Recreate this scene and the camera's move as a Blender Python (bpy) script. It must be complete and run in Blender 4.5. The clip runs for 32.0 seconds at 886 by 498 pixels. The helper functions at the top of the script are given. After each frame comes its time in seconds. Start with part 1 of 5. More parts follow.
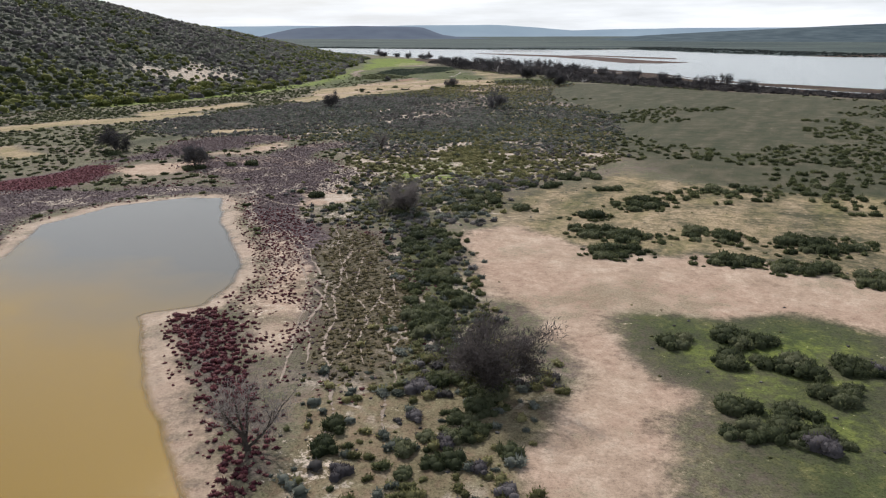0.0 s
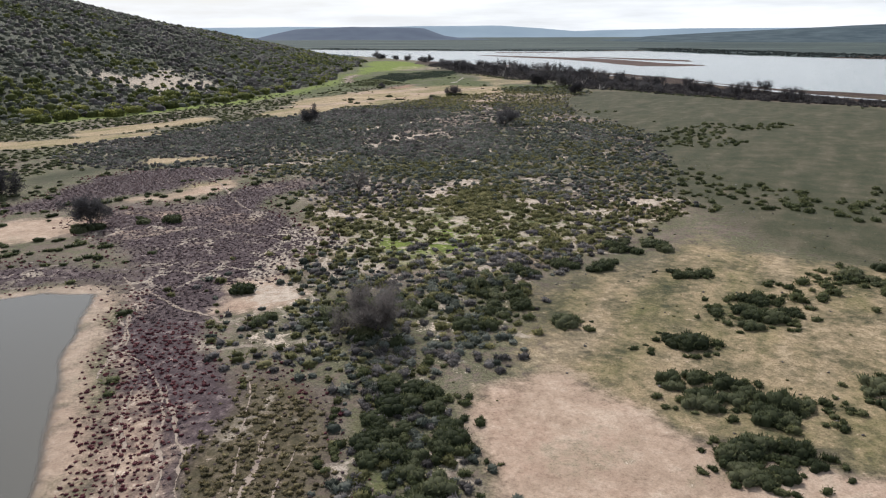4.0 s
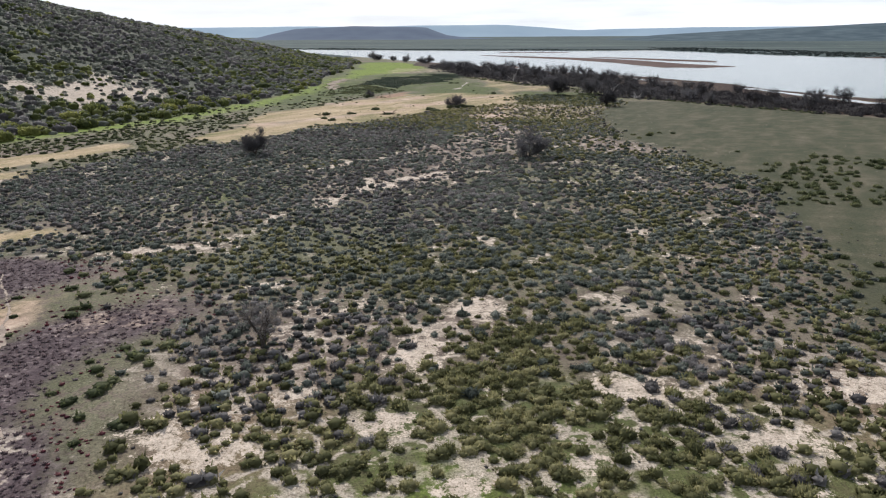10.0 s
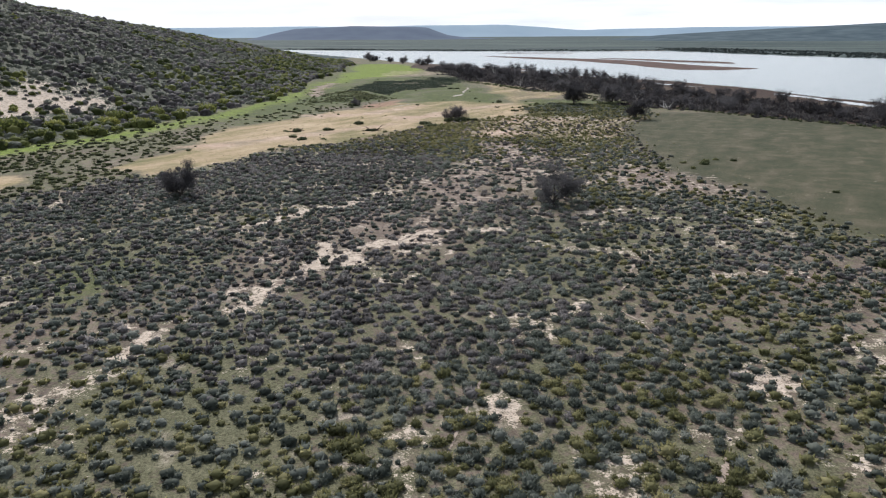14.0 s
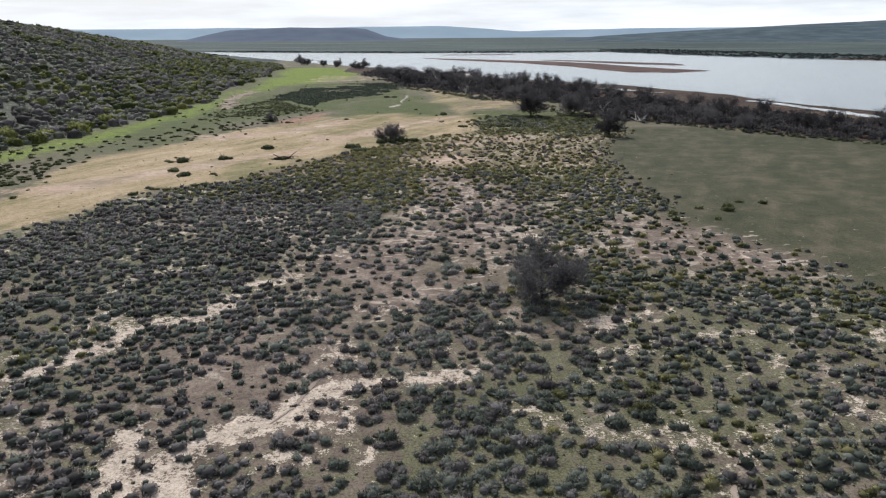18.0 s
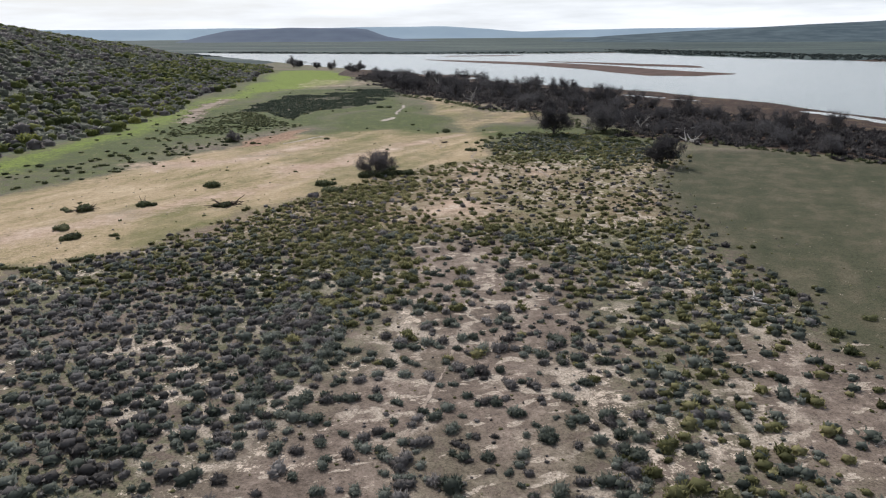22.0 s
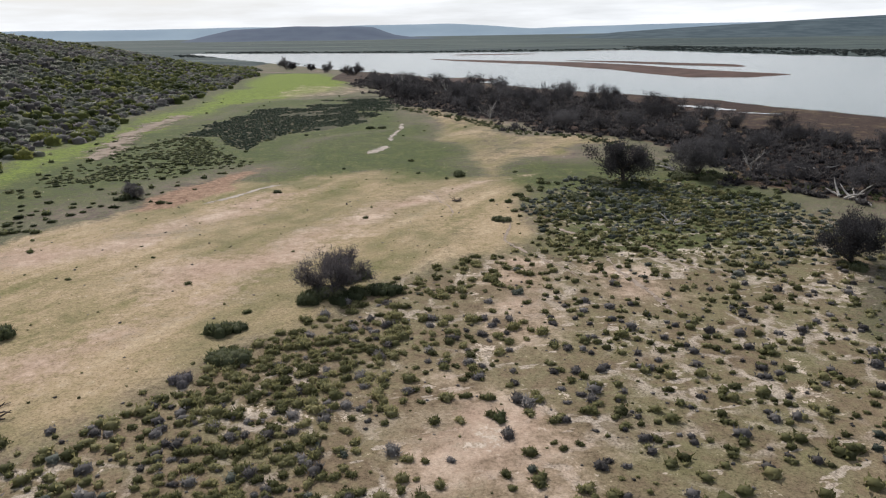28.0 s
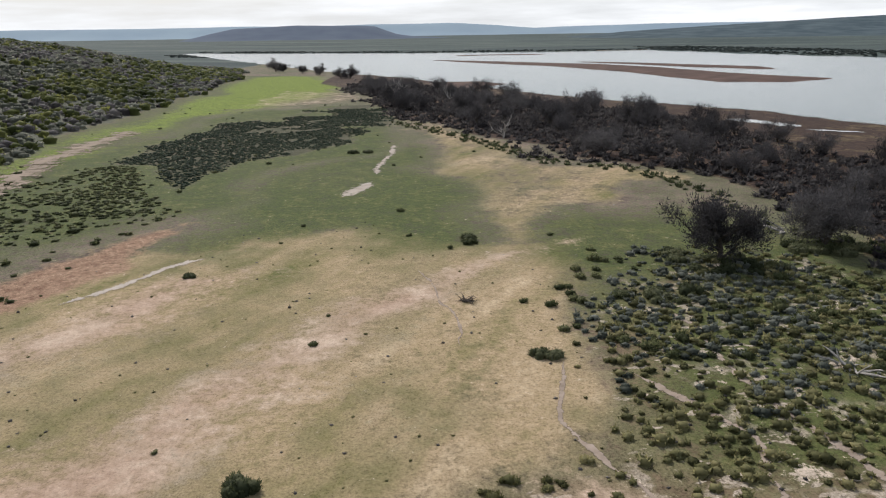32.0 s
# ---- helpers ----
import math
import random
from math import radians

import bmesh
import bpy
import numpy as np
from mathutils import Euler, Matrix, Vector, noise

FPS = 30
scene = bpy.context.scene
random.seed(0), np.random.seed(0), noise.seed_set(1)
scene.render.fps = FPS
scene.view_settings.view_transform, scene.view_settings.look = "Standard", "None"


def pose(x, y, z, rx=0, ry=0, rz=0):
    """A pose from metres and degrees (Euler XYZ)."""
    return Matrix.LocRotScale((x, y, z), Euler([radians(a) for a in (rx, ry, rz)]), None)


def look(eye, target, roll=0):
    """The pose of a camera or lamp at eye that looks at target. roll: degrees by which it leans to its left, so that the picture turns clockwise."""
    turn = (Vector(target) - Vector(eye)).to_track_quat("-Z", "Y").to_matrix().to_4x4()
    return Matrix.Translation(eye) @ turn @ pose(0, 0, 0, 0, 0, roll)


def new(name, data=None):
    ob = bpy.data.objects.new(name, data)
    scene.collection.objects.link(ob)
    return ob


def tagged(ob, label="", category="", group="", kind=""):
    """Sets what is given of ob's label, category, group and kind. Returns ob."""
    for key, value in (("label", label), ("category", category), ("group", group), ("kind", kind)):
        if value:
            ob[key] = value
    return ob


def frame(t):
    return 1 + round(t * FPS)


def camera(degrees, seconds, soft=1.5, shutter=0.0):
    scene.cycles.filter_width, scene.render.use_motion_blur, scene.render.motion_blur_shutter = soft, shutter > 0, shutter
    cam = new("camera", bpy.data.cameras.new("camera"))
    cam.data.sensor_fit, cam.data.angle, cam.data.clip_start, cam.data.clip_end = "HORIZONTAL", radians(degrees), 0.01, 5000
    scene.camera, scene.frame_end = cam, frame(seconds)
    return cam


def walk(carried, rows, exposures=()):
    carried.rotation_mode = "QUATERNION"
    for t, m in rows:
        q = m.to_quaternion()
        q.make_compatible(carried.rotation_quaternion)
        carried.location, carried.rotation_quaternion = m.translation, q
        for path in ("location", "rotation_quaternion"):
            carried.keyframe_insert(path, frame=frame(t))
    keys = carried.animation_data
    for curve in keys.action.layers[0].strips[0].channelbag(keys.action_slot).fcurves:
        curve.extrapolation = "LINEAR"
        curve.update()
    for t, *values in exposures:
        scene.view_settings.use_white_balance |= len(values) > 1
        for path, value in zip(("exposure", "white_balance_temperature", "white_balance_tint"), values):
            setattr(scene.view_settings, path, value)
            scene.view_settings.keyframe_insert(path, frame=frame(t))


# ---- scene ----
cam = camera(64.9, 32.0, soft=1.15)
METRES, EYE, TILT, LEAN, TURN = 240.0, 18.0, 0.0, 0.0, 0.0
ROWS = [
    (0.0, 0.0, 0.0, 0.0, -0.03, -17.2, 0.08),
    (0.5, 0.0004, 0.0159, 0.0002, -0.0, -17.18, 0.1),
    (1.0, 0.0007, 0.0317, 0.0005, 0.02, -17.18, 0.1),
    (1.5, 0.001, 0.0476, 0.0008, 0.04, -17.17, 0.1),
    (2.0, 0.0012, 0.0635, 0.001, 0.05, -17.16, 0.11),
    (2.5, 0.0013, 0.0796, 0.001, 0.07, -17.16, 0.13),
    (3.0, 0.0015, 0.0956, 0.0011, 0.1, -17.16, 0.14),
    (3.5, 0.0017, 0.1117, 0.0011, 0.1, -17.17, 0.15),
    (5.5, 0.0028, 0.1755, 0.0004, 0.17, -17.22, 0.25),
    (6.0, 0.003, 0.1912, 0.0001, 0.19, -17.21, 0.25),
    (6.5, 0.0032, 0.207, -0.0002, 0.2, -17.24, 0.27),
    (7.0, 0.0033, 0.2227, -0.0005, 0.21, -17.22, 0.24),
    (7.5, 0.0035, 0.2384, -0.0007, 0.24, -17.25, 0.27),
    (8.0, 0.0035, 0.254, -0.0009, 0.25, -17.26, 0.25),
    (8.5, 0.0037, 0.2697, -0.0011, 0.26, -17.26, 0.25),
    (9.0, 0.0039, 0.2854, -0.0012, 0.28, -17.27, 0.27),
    (9.5, 0.0041, 0.3011, -0.0014, 0.3, -17.28, 0.26),
    (10.0, 0.0043, 0.3167, -0.0015, 0.32, -17.29, 0.27),
    (10.5, 0.0046, 0.3323, -0.0016, 0.34, -17.3, 0.27),
    (11.0, 0.0048, 0.3479, -0.0016, 0.35, -17.31, 0.25),
    (11.5, 0.0051, 0.3636, -0.0018, 0.38, -17.31, 0.26),
    (12.0, 0.0054, 0.3793, -0.0019, 0.39, -17.32, 0.26),
    (12.5, 0.0058, 0.3949, -0.002, 0.41, -17.33, 0.28),
    (13.0, 0.0062, 0.4105, -0.0021, 0.44, -17.34, 0.28),
    (13.5, 0.0067, 0.4262, -0.0022, 0.45, -17.34, 0.29),
    (15.5, 0.0098, 0.4883, -0.0028, -1.57, -17.31, 0.4),
    (16.0, 0.01, 0.5039, -0.0029, -2.76, -17.32, 0.36),
    (16.5, 0.0107, 0.5195, -0.0029, -2.74, -17.32, 0.37),
    (17.0, 0.0117, 0.5351, -0.003, -2.99, -17.33, 0.41),
    (17.5, 0.0125, 0.5508, -0.0031, -4.34, -17.33, 0.37),
    (18.0, 0.0135, 0.5664, -0.0032, -4.34, -17.3, 0.37),
    (18.5, 0.0147, 0.582, -0.0033, -4.33, -17.3, 0.38),
    (19.0, 0.0159, 0.5976, -0.0033, -4.31, -17.3, 0.39),
    (19.5, 0.017, 0.6131, -0.0033, -4.28, -17.3, 0.38),
    (20.0, 0.0182, 0.6287, -0.0034, -4.26, -17.28, 0.41),
    (20.5, 0.0193, 0.6442, -0.0036, -4.24, -17.29, 0.42),
    (21.0, 0.0201, 0.6597, -0.0037, -4.25, -17.3, 0.42),
    (21.5, 0.021, 0.6752, -0.0037, -4.24, -17.3, 0.39),
    (22.0, 0.022, 0.6907, -0.0037, -4.22, -17.32, 0.4),
    (22.5, 0.0229, 0.7062, -0.0039, -4.21, -17.32, 0.38),
    (23.0, 0.0237, 0.7216, -0.004, -4.18, -17.33, 0.37),
    (23.5, 0.0246, 0.737, -0.0041, -4.16, -17.34, 0.41),
    (24.0, 0.0254, 0.7524, -0.0042, -4.16, -17.34, 0.4),
    (24.5, 0.0263, 0.7679, -0.0043, -4.15, -17.36, 0.43),
    (25.0, 0.0271, 0.7833, -0.0044, -4.15, -17.36, 0.44),
    (25.5, 0.0279, 0.7988, -0.0045, -4.16, -17.37, 0.44),
    (27.5, 0.0334, 0.8598, -0.0038, -3.62, -17.56, 0.85),
    (28.0, 0.0341, 0.8754, -0.0039, -3.59, -17.57, 0.87),
    (28.5, 0.0349, 0.891, -0.0039, -3.56, -17.6, 0.87),
    (29.0, 0.0357, 0.9065, -0.004, -3.54, -17.62, 0.86),
    (29.5, 0.0366, 0.9221, -0.004, -3.51, -17.63, 0.86),
    (30.0, 0.0376, 0.9376, -0.004, -3.48, -17.66, 0.84),
    (30.5, 0.0387, 0.9532, -0.0041, -3.46, -17.67, 0.83),
    (31.0, 0.0398, 0.9687, -0.0042, -3.44, -17.66, 0.84),
    (31.5, 0.0408, 0.9832, -0.0042, -3.41, -17.66, 0.83),
    (32.0, 0.0419, 0.9987, -0.0043, -3.38, -17.66, 0.83),
]
# the camera opens up a little over the dark shrub flat, and cools its white balance
EXPOSURES = [(0.0, 0.15, 6400, 10), (3.0, 0.17, 6380, 10), (6.0, 0.27, 6300, 10), (10.0, 0.30, 6250, 10), (13.0, 0.35, 6200, 10), (16.0, 0.25, 6200, 10), (19.0, 0.17, 6250, 10), (24.0, 0.15, 6350, 10), (28.0, 0.11, 6450, 10), (32.0, 0.09, 6500, 10)]
LIFT = 0.0115  # degrees of pitch per second
walk(cam, [(t, pose(0, 0, EYE, TILT, LEAN, TURN) @ pose(METRES * x, METRES * y, METRES * z, 90 + pitch + LIFT * t, roll, yaw)) for t, x, y, z, yaw, pitch, roll in ROWS], EXPOSURES)

# ---- world, sun, exposure ----
SUN_AZ, SUN_EL = -24.0, 42.5  # degrees from straight ahead (left is negative), and above the horizon
world = bpy.data.worlds.new("sky")
scene.world = world
world.use_nodes = True
wt = world.node_tree
wn, wl = wt.nodes, wt.links
wbg = wn["Background"]
sky = wn.new("ShaderNodeTexSky")
sky.sky_type, sky.sun_disc = "NISHITA", False
sky.sun_elevation, sky.sun_rotation = radians(SUN_EL), radians(SUN_AZ)
sky.air_density, sky.dust_density = 1.0, 2.5
wtc = wn.new("ShaderNodeTexCoord")
wmap = wn.new("ShaderNodeMapping")
wmap.inputs["Scale"].default_value = (1.6, 1.6, 14.0)
wcl = wn.new("ShaderNodeTexNoise")
wcl.inputs["Scale"].default_value, wcl.inputs["Detail"].default_value, wcl.inputs["Roughness"].default_value = 2.2, 7.0, 0.55
wl.new(wtc.outputs["Generated"], wmap.inputs["Vector"])
wl.new(wmap.outputs["Vector"], wcl.inputs["Vector"])
wr = wn.new("ShaderNodeValToRGB")
wr.color_ramp.elements[0].position, wr.color_ramp.elements[0].color = 0.30, (0.75, 0.75, 0.75, 1)
wr.color_ramp.elements[1].position, wr.color_ramp.elements[1].color = 0.62, (1, 1, 1, 1)
wl.new(wcl.outputs["Fac"], wr.inputs["Fac"])
wcc = wn.new("ShaderNodeValToRGB")  # cloud tone: grey bellies to white
wcc.color_ramp.elements[0].position, wcc.color_ramp.elements[0].color = 0.42, (8.2, 8.6, 9.1, 1)
wcc.color_ramp.elements[1].position, wcc.color_ramp.elements[1].color = 0.66, (10.5, 10.7, 11.0, 1)
wl.new(wcl.outputs["Fac"], wcc.inputs["Fac"])
wmix = wn.new("ShaderNodeMix")
wmix.data_type = "RGBA"
wsep = wn.new("ShaderNodeSeparateXYZ")
wl.new(wtc.outputs["Generated"], wsep.inputs[0])
whi = wn.new("ShaderNodeMapRange")
wl.new(wsep.outputs["Z"], whi.inputs["Value"])
whi.inputs["From Min"].default_value, whi.inputs["From Max"].default_value = 0.03, 0.45
whi.inputs["To Min"].default_value, whi.inputs["To Max"].default_value = 1.0, 0.3
wcov = wn.new("ShaderNodeMath")
wcov.operation = "MULTIPLY"
wl.new(wr.outputs["Color"], wcov.inputs[0]), wl.new(whi.outputs["Result"], wcov.inputs[1])
wl.new(wcov.outputs[0], wmix.inputs["Factor"])
wl.new(sky.outputs["Color"], wmix.inputs[6])
wl.new(wcc.outputs["Color"], wmix.inputs[7])
wl.new(wmix.outputs[2], wbg.inputs["Color"])
wbg.inputs["Strength"].default_value = 0.093

sun = new("sun", bpy.data.lights.new("sun", "SUN"))
sun.data.energy, sun.data.angle, sun.data.color = 3.1, radians(1.2), (1.0, 0.978, 0.962)
sx, sy = math.sin(radians(SUN_AZ)) * math.cos(radians(SUN_EL)), math.cos(radians(SUN_AZ)) * math.cos(radians(SUN_EL))
sun.matrix_world = look((400 * sx, 400 * sy, 400 * math.sin(radians(SUN_EL))), (0, 0, 0))


# ---- node helpers ----
class Nodes:
    """A small builder of node materials."""

    def __init__(self, name):
        self.mat = bpy.data.materials.new(name)
        self.mat.use_nodes = True
        self.n, self.l = self.mat.node_tree.nodes, self.mat.node_tree.links
        self.bsdf = self.n["Principled BSDF"]
        self.out = self.n["Material Output"]
        self.pos = self.n.new("ShaderNodeNewGeometry").outputs["Position"]

    def put(self, value, socket):
        if isinstance(value, bpy.types.NodeSocket):
            self.l.new(value, socket)
        elif isinstance(value, tuple) and len(value) == 3 and socket.type == "RGBA":
            socket.default_value = (*value, 1)
        else:
            socket.default_value = value

    def math(self, op, a, b=0.0, c=0.0, clamp=False):
        m = self.n.new("ShaderNodeMath")
        m.operation, m.use_clamp = op, clamp
        for i, v in enumerate((a, b, c)):
            self.put(v, m.inputs[i])
        return m.outputs[0]

    def noise(self, scale, detail=4.0, rough=0.55, vec=None, stretch=None):
        t = self.n.new("ShaderNodeTexNoise")
        t.inputs["Scale"].default_value, t.inputs["Detail"].default_value, t.inputs["Roughness"].default_value = scale, detail, rough
        v = vec or self.pos
        if stretch:
            mp = self.n.new("ShaderNodeMapping")
            mp.vector_type = "TEXTURE"
            mp.inputs["Scale"].default_value, mp.inputs["Rotation"].default_value = stretch[0], (0, 0, radians(stretch[1]))
            self.l.new(v, mp.inputs["Vector"])
            v = mp.outputs["Vector"]
        self.l.new(v, t.inputs["Vector"])
        return t.outputs["Fac"]

    def attr(self, name):
        a = self.n.new("ShaderNodeAttribute")
        a.attribute_name = name
        return a.outputs["Fac"]

    def mix(self, fac, a, b):
        m = self.n.new("ShaderNodeMix")
        m.data_type = "RGBA"
        self.put(fac, m.inputs["Factor"]), self.put(a, m.inputs[6]), self.put(b, m.inputs[7])
        return m.outputs[2]

    def ramp(self, fac, *stops):
        r = self.n.new("ShaderNodeValToRGB")
        e = r.color_ramp.elements
        while len(e) < len(stops):
            e.new(0.5)
        for el, (p, c) in zip(e, stops):
            el.position, el.color = p, (*c, 1)
        self.put(fac, r.inputs["Fac"])
        return r.outputs["Color"]

    def step(self, v, lo, hi):
        m = self.n.new("ShaderNodeMapRange")
        m.interpolation_type = "SMOOTHSTEP"
        self.put(v, m.inputs["Value"])
        m.inputs["From Min"].default_value, m.inputs["From Max"].default_value = lo, hi
        return m.outputs["Result"]

    def bump(self, height, strength, distance):
        b = self.n.new("ShaderNodeBump")
        b.inputs["Strength"].default_value, b.inputs["Distance"].default_value = strength, distance
        self.l.new(height, b.inputs["Height"])
        self.l.new(b.outputs["Normal"], self.bsdf.inputs["Normal"])

    def finish(self, colour, rough=0.9, spec=0.2):
        self.put(colour, self.bsdf.inputs["Base Color"])
        self.put(rough, self.bsdf.inputs["Roughness"])
        self.put(spec, self.bsdf.inputs["Specular IOR Level"])
        return self.mat


def foliage(name, dark, mid, light, through_light=0.5):
    """Leaves and twigs: a tone for each plant, a second for each leaf, some light let through."""
    k = Nodes(name)
    info = k.n.new("ShaderNodeObjectInfo")
    geo = k.n.new("ShaderNodeNewGeometry")
    plant = k.math("FRACT", k.math("ADD", k.attr("tint"), info.outputs["Random"]))
    tone = k.math("MULTIPLY_ADD", geo.outputs["Random Per Island"], 0.35, k.math("MULTIPLY", plant, 0.65))
    tone = k.math("MULTIPLY_ADD", k.math("SUBTRACT", k.noise(0.09, 3.0), 0.5), 0.7, tone)
    colour = k.ramp(tone, (0.12, dark), (0.5, mid), (0.92, light))
    k.finish(colour, 0.75, 0.15)
    tr = k.n.new("ShaderNodeBsdfTranslucent")
    k.l.new(colour, tr.inputs["Color"])
    ms = k.n.new("ShaderNodeMixShader")
    ms.inputs["Fac"].default_value = through_light
    k.l.new(k.bsdf.outputs[0], ms.inputs[1]), k.l.new(tr.outputs[0], ms.inputs[2])
    k.l.new(ms.outputs[0], k.out.inputs["Surface"])
    return k.mat


# ---- materials ----
def ground_material():
    k = Nodes("ground_cover")
    big, mid, fine, grain = k.noise(0.05, 4), k.noise(0.33, 5, 0.6), k.noise(1.7, 5, 0.65), k.noise(9.0, 4, 0.7)
    streak = k.noise(0.3, 5, 0.6, stretch=((1.0, 4.5, 1.0), -30))
    edge = k.math("SUBTRACT", k.math("MULTIPLY_ADD", fine, 0.45, k.math("MULTIPLY", mid, 0.55)), 0.5)
    rough_edge = k.math("SUBTRACT", k.math("MULTIPLY_ADD", grain, 0.35, k.math("MULTIPLY", fine, 0.65)), 0.5)

    def mask(name, ragged=0.9, lo=0.36, hi=0.64, by=None):
        return k.step(k.math("MULTIPLY_ADD", by or edge, ragged, k.attr(name)), lo, hi)

    soil = k.ramp(k.math("MULTIPLY_ADD", fine, 0.5, k.math("MULTIPLY", mid, 0.5)), (0.36, (0.108, 0.083, 0.066)), (0.5, (0.188, 0.144, 0.115)), (0.62, (0.285, 0.224, 0.182)))
    soil = k.mix(k.step(k.attr("tan"), 0.1, 0.9), soil, k.ramp(k.math("MULTIPLY_ADD", fine, 0.5, k.math("MULTIPLY", mid, 0.5)), (0.36, (0.150, 0.108, 0.068)), (0.5, (0.255, 0.185, 0.120)), (0.62, (0.37, 0.285, 0.195))))
    moss = k.step(k.math("MULTIPLY_ADD", big, 0.45, k.math("MULTIPLY", fine, 0.55)), 0.41, 0.54)
    moss = k.math("MULTIPLY", moss, k.math("SUBTRACT", 0.72, k.math("MULTIPLY_ADD", k.attr("tan"), 0.25, k.math("MULTIPLY", k.attr("brown"), 0.72)), clamp=True))
    soil = k.mix(moss, soil, k.ramp(grain, (0.35, (0.070, 0.082, 0.036)), (0.65, (0.135, 0.142, 0.070))))
    cells = k.n.new("ShaderNodeTexVoronoi")
    cells.feature = "DISTANCE_TO_EDGE"
    cells.inputs["Scale"].default_value, cells.inputs["Randomness"].default_value = 0.3, 1.0
    shake = k.n.new("ShaderNodeVectorMath")
    shake.operation = "MULTIPLY_ADD"
    wob = k.n.new("ShaderNodeTexNoise")
    wob.inputs["Scale"].default_value, wob.inputs["Detail"].default_value = 0.8, 4.0
    k.l.new(k.pos, wob.inputs["Vector"])
    k.l.new(wob.outputs["Color"], shake.inputs[0])
    shake.inputs[1].default_value = (2.6, 2.6, 0)
    k.l.new(k.pos, shake.inputs[2])
    k.l.new(shake.outputs[0], cells.inputs["Vector"])
    net = k.step(cells.outputs["Distance"], 0.10, 0.02)
    where = k.step(k.math("MULTIPLY_ADD", k.math("SUBTRACT", k.noise(0.16, 3, 0.6), 0.5), 3.0, k.attr("web")), 0.25, 0.7)
    where = k.math("MULTIPLY", where, k.step(k.attr("web"), 0.03, 0.14))
    blot = k.step(k.math("MULTIPLY_ADD", k.attr("web"), 0.12, k.math("MULTIPLY_ADD", fine, 0.5, k.math("MULTIPLY", mid, 0.5))), 0.605, 0.645)
    web = k.math("MAXIMUM", k.math("MULTIPLY", net, where), k.math("MULTIPLY", blot, where))
    chips = k.step(k.math("MULTIPLY_ADD", k.attr("chips"), 0.10, k.noise(1.25, 3, 0.5, stretch=((1.9, 0.85, 1.0), 12))), 0.675, 0.70)
    web = k.math("MAXIMUM", web, k.math("MULTIPLY", chips, k.step(k.attr("chips"), 0.1, 0.5)))
    pale = k.ramp(grain, (0.3, (0.33, 0.263, 0.205)), (0.7, (0.54, 0.46, 0.375)))
    heath = k.ramp(fine, (0.36, (0.072, 0.076, 0.054)), (0.54, (0.108, 0.110, 0.080)), (0.74, (0.21, 0.19, 0.16)))
    col = k.mix(mask("hill"), soil, heath)
    # far plain: dark green ground with distance haze painted in as a blue cast
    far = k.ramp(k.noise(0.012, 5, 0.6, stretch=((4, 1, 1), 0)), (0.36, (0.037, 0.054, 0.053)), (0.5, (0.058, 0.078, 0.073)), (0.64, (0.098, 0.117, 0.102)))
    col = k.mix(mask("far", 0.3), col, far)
    olive = k.ramp(k.math("MULTIPLY_ADD", streak, 0.5, k.math("MULTIPLY", mid, 0.5)), (0.36, (0.050, 0.055, 0.029)), (0.5, (0.076, 0.074, 0.043)), (0.66, (0.135, 0.113, 0.076)))
    col = k.mix(mask("olive", 1.4, 0.2, 0.8), col, olive)
    straw = k.ramp(k.math("MULTIPLY_ADD", streak, 0.45, k.math("MULTIPLY_ADD", fine, 0.3, k.math("MULTIPLY", big, 0.25))), (0.33, (0.122, 0.130, 0.040)), (0.42, (0.235, 0.196, 0.094)), (0.53, (0.385, 0.288, 0.175)), (0.65, (0.52, 0.405, 0.272)))
    col = k.mix(mask("straw", 1.5, 0.2, 0.75), col, straw)
    grass = k.ramp(k.math("MULTIPLY_ADD", fine, 0.6, k.math("MULTIPLY", mid, 0.4)), (0.36, (0.038, 0.060, 0.014)), (0.5, (0.067, 0.093, 0.023)), (0.62, (0.135, 0.130, 0.050)))
    col = k.mix(k.math("MULTIPLY", mask("grass", 2.6, 0.15, 1.15), 0.9), col, grass)
    lush = k.ramp(fine, (0.34, (0.085, 0.125, 0.018)), (0.6, (0.20, 0.25, 0.04)))
    col = k.mix(mask("lush", 1.5, 0.15, 1.0), col, lush)
    mud = k.ramp(fine, (0.34, (0.028, 0.017, 0.014)), (0.5, (0.050, 0.030, 0.023)), (0.68, (0.10, 0.065, 0.04)))
    mud = k.mix(k.step(k.math("MULTIPLY_ADD", big, 0.4, k.math("MULTIPLY", mid, 0.6)), 0.52, 0.62), mud, k.ramp(fine, (0.35, (0.060, 0.050, 0.024)), (0.65, (0.18, 0.125, 0.075))))
    col = k.mix(mask("mud", 0.7), col, mud)
    red = k.ramp(fine, (0.38, (0.062, 0.043, 0.046)), (0.55, (0.105, 0.076, 0.078)), (0.70, (0.25, 0.198, 0.185)))
    red = k.mix(k.step(k.attr("crimson"), 0.4, 0.8), red, k.ramp(fine, (0.34, (0.06, 0.016, 0.022)), (0.6, (0.125, 0.032, 0.042))))
    red = k.mix(k.step(k.attr("umber"), 0.3, 0.7), red, k.ramp(fine, (0.35, (0.060, 0.052, 0.029)), (0.5, (0.098, 0.080, 0.047)), (0.68, (0.19, 0.148, 0.103))))
    col = k.mix(mask("red", 2.0, 0.2, 0.8), col, red)
    col = k.mix(k.math("MULTIPLY", web, 0.85), col, pale)
    sand = k.ramp(k.math("MULTIPLY_ADD", mid, 0.55, k.math("MULTIPLY", fine, 0.45)), (0.34, (0.29, 0.206, 0.147)), (0.5, (0.43, 0.314, 0.230)), (0.66, (0.555, 0.432, 0.330)))
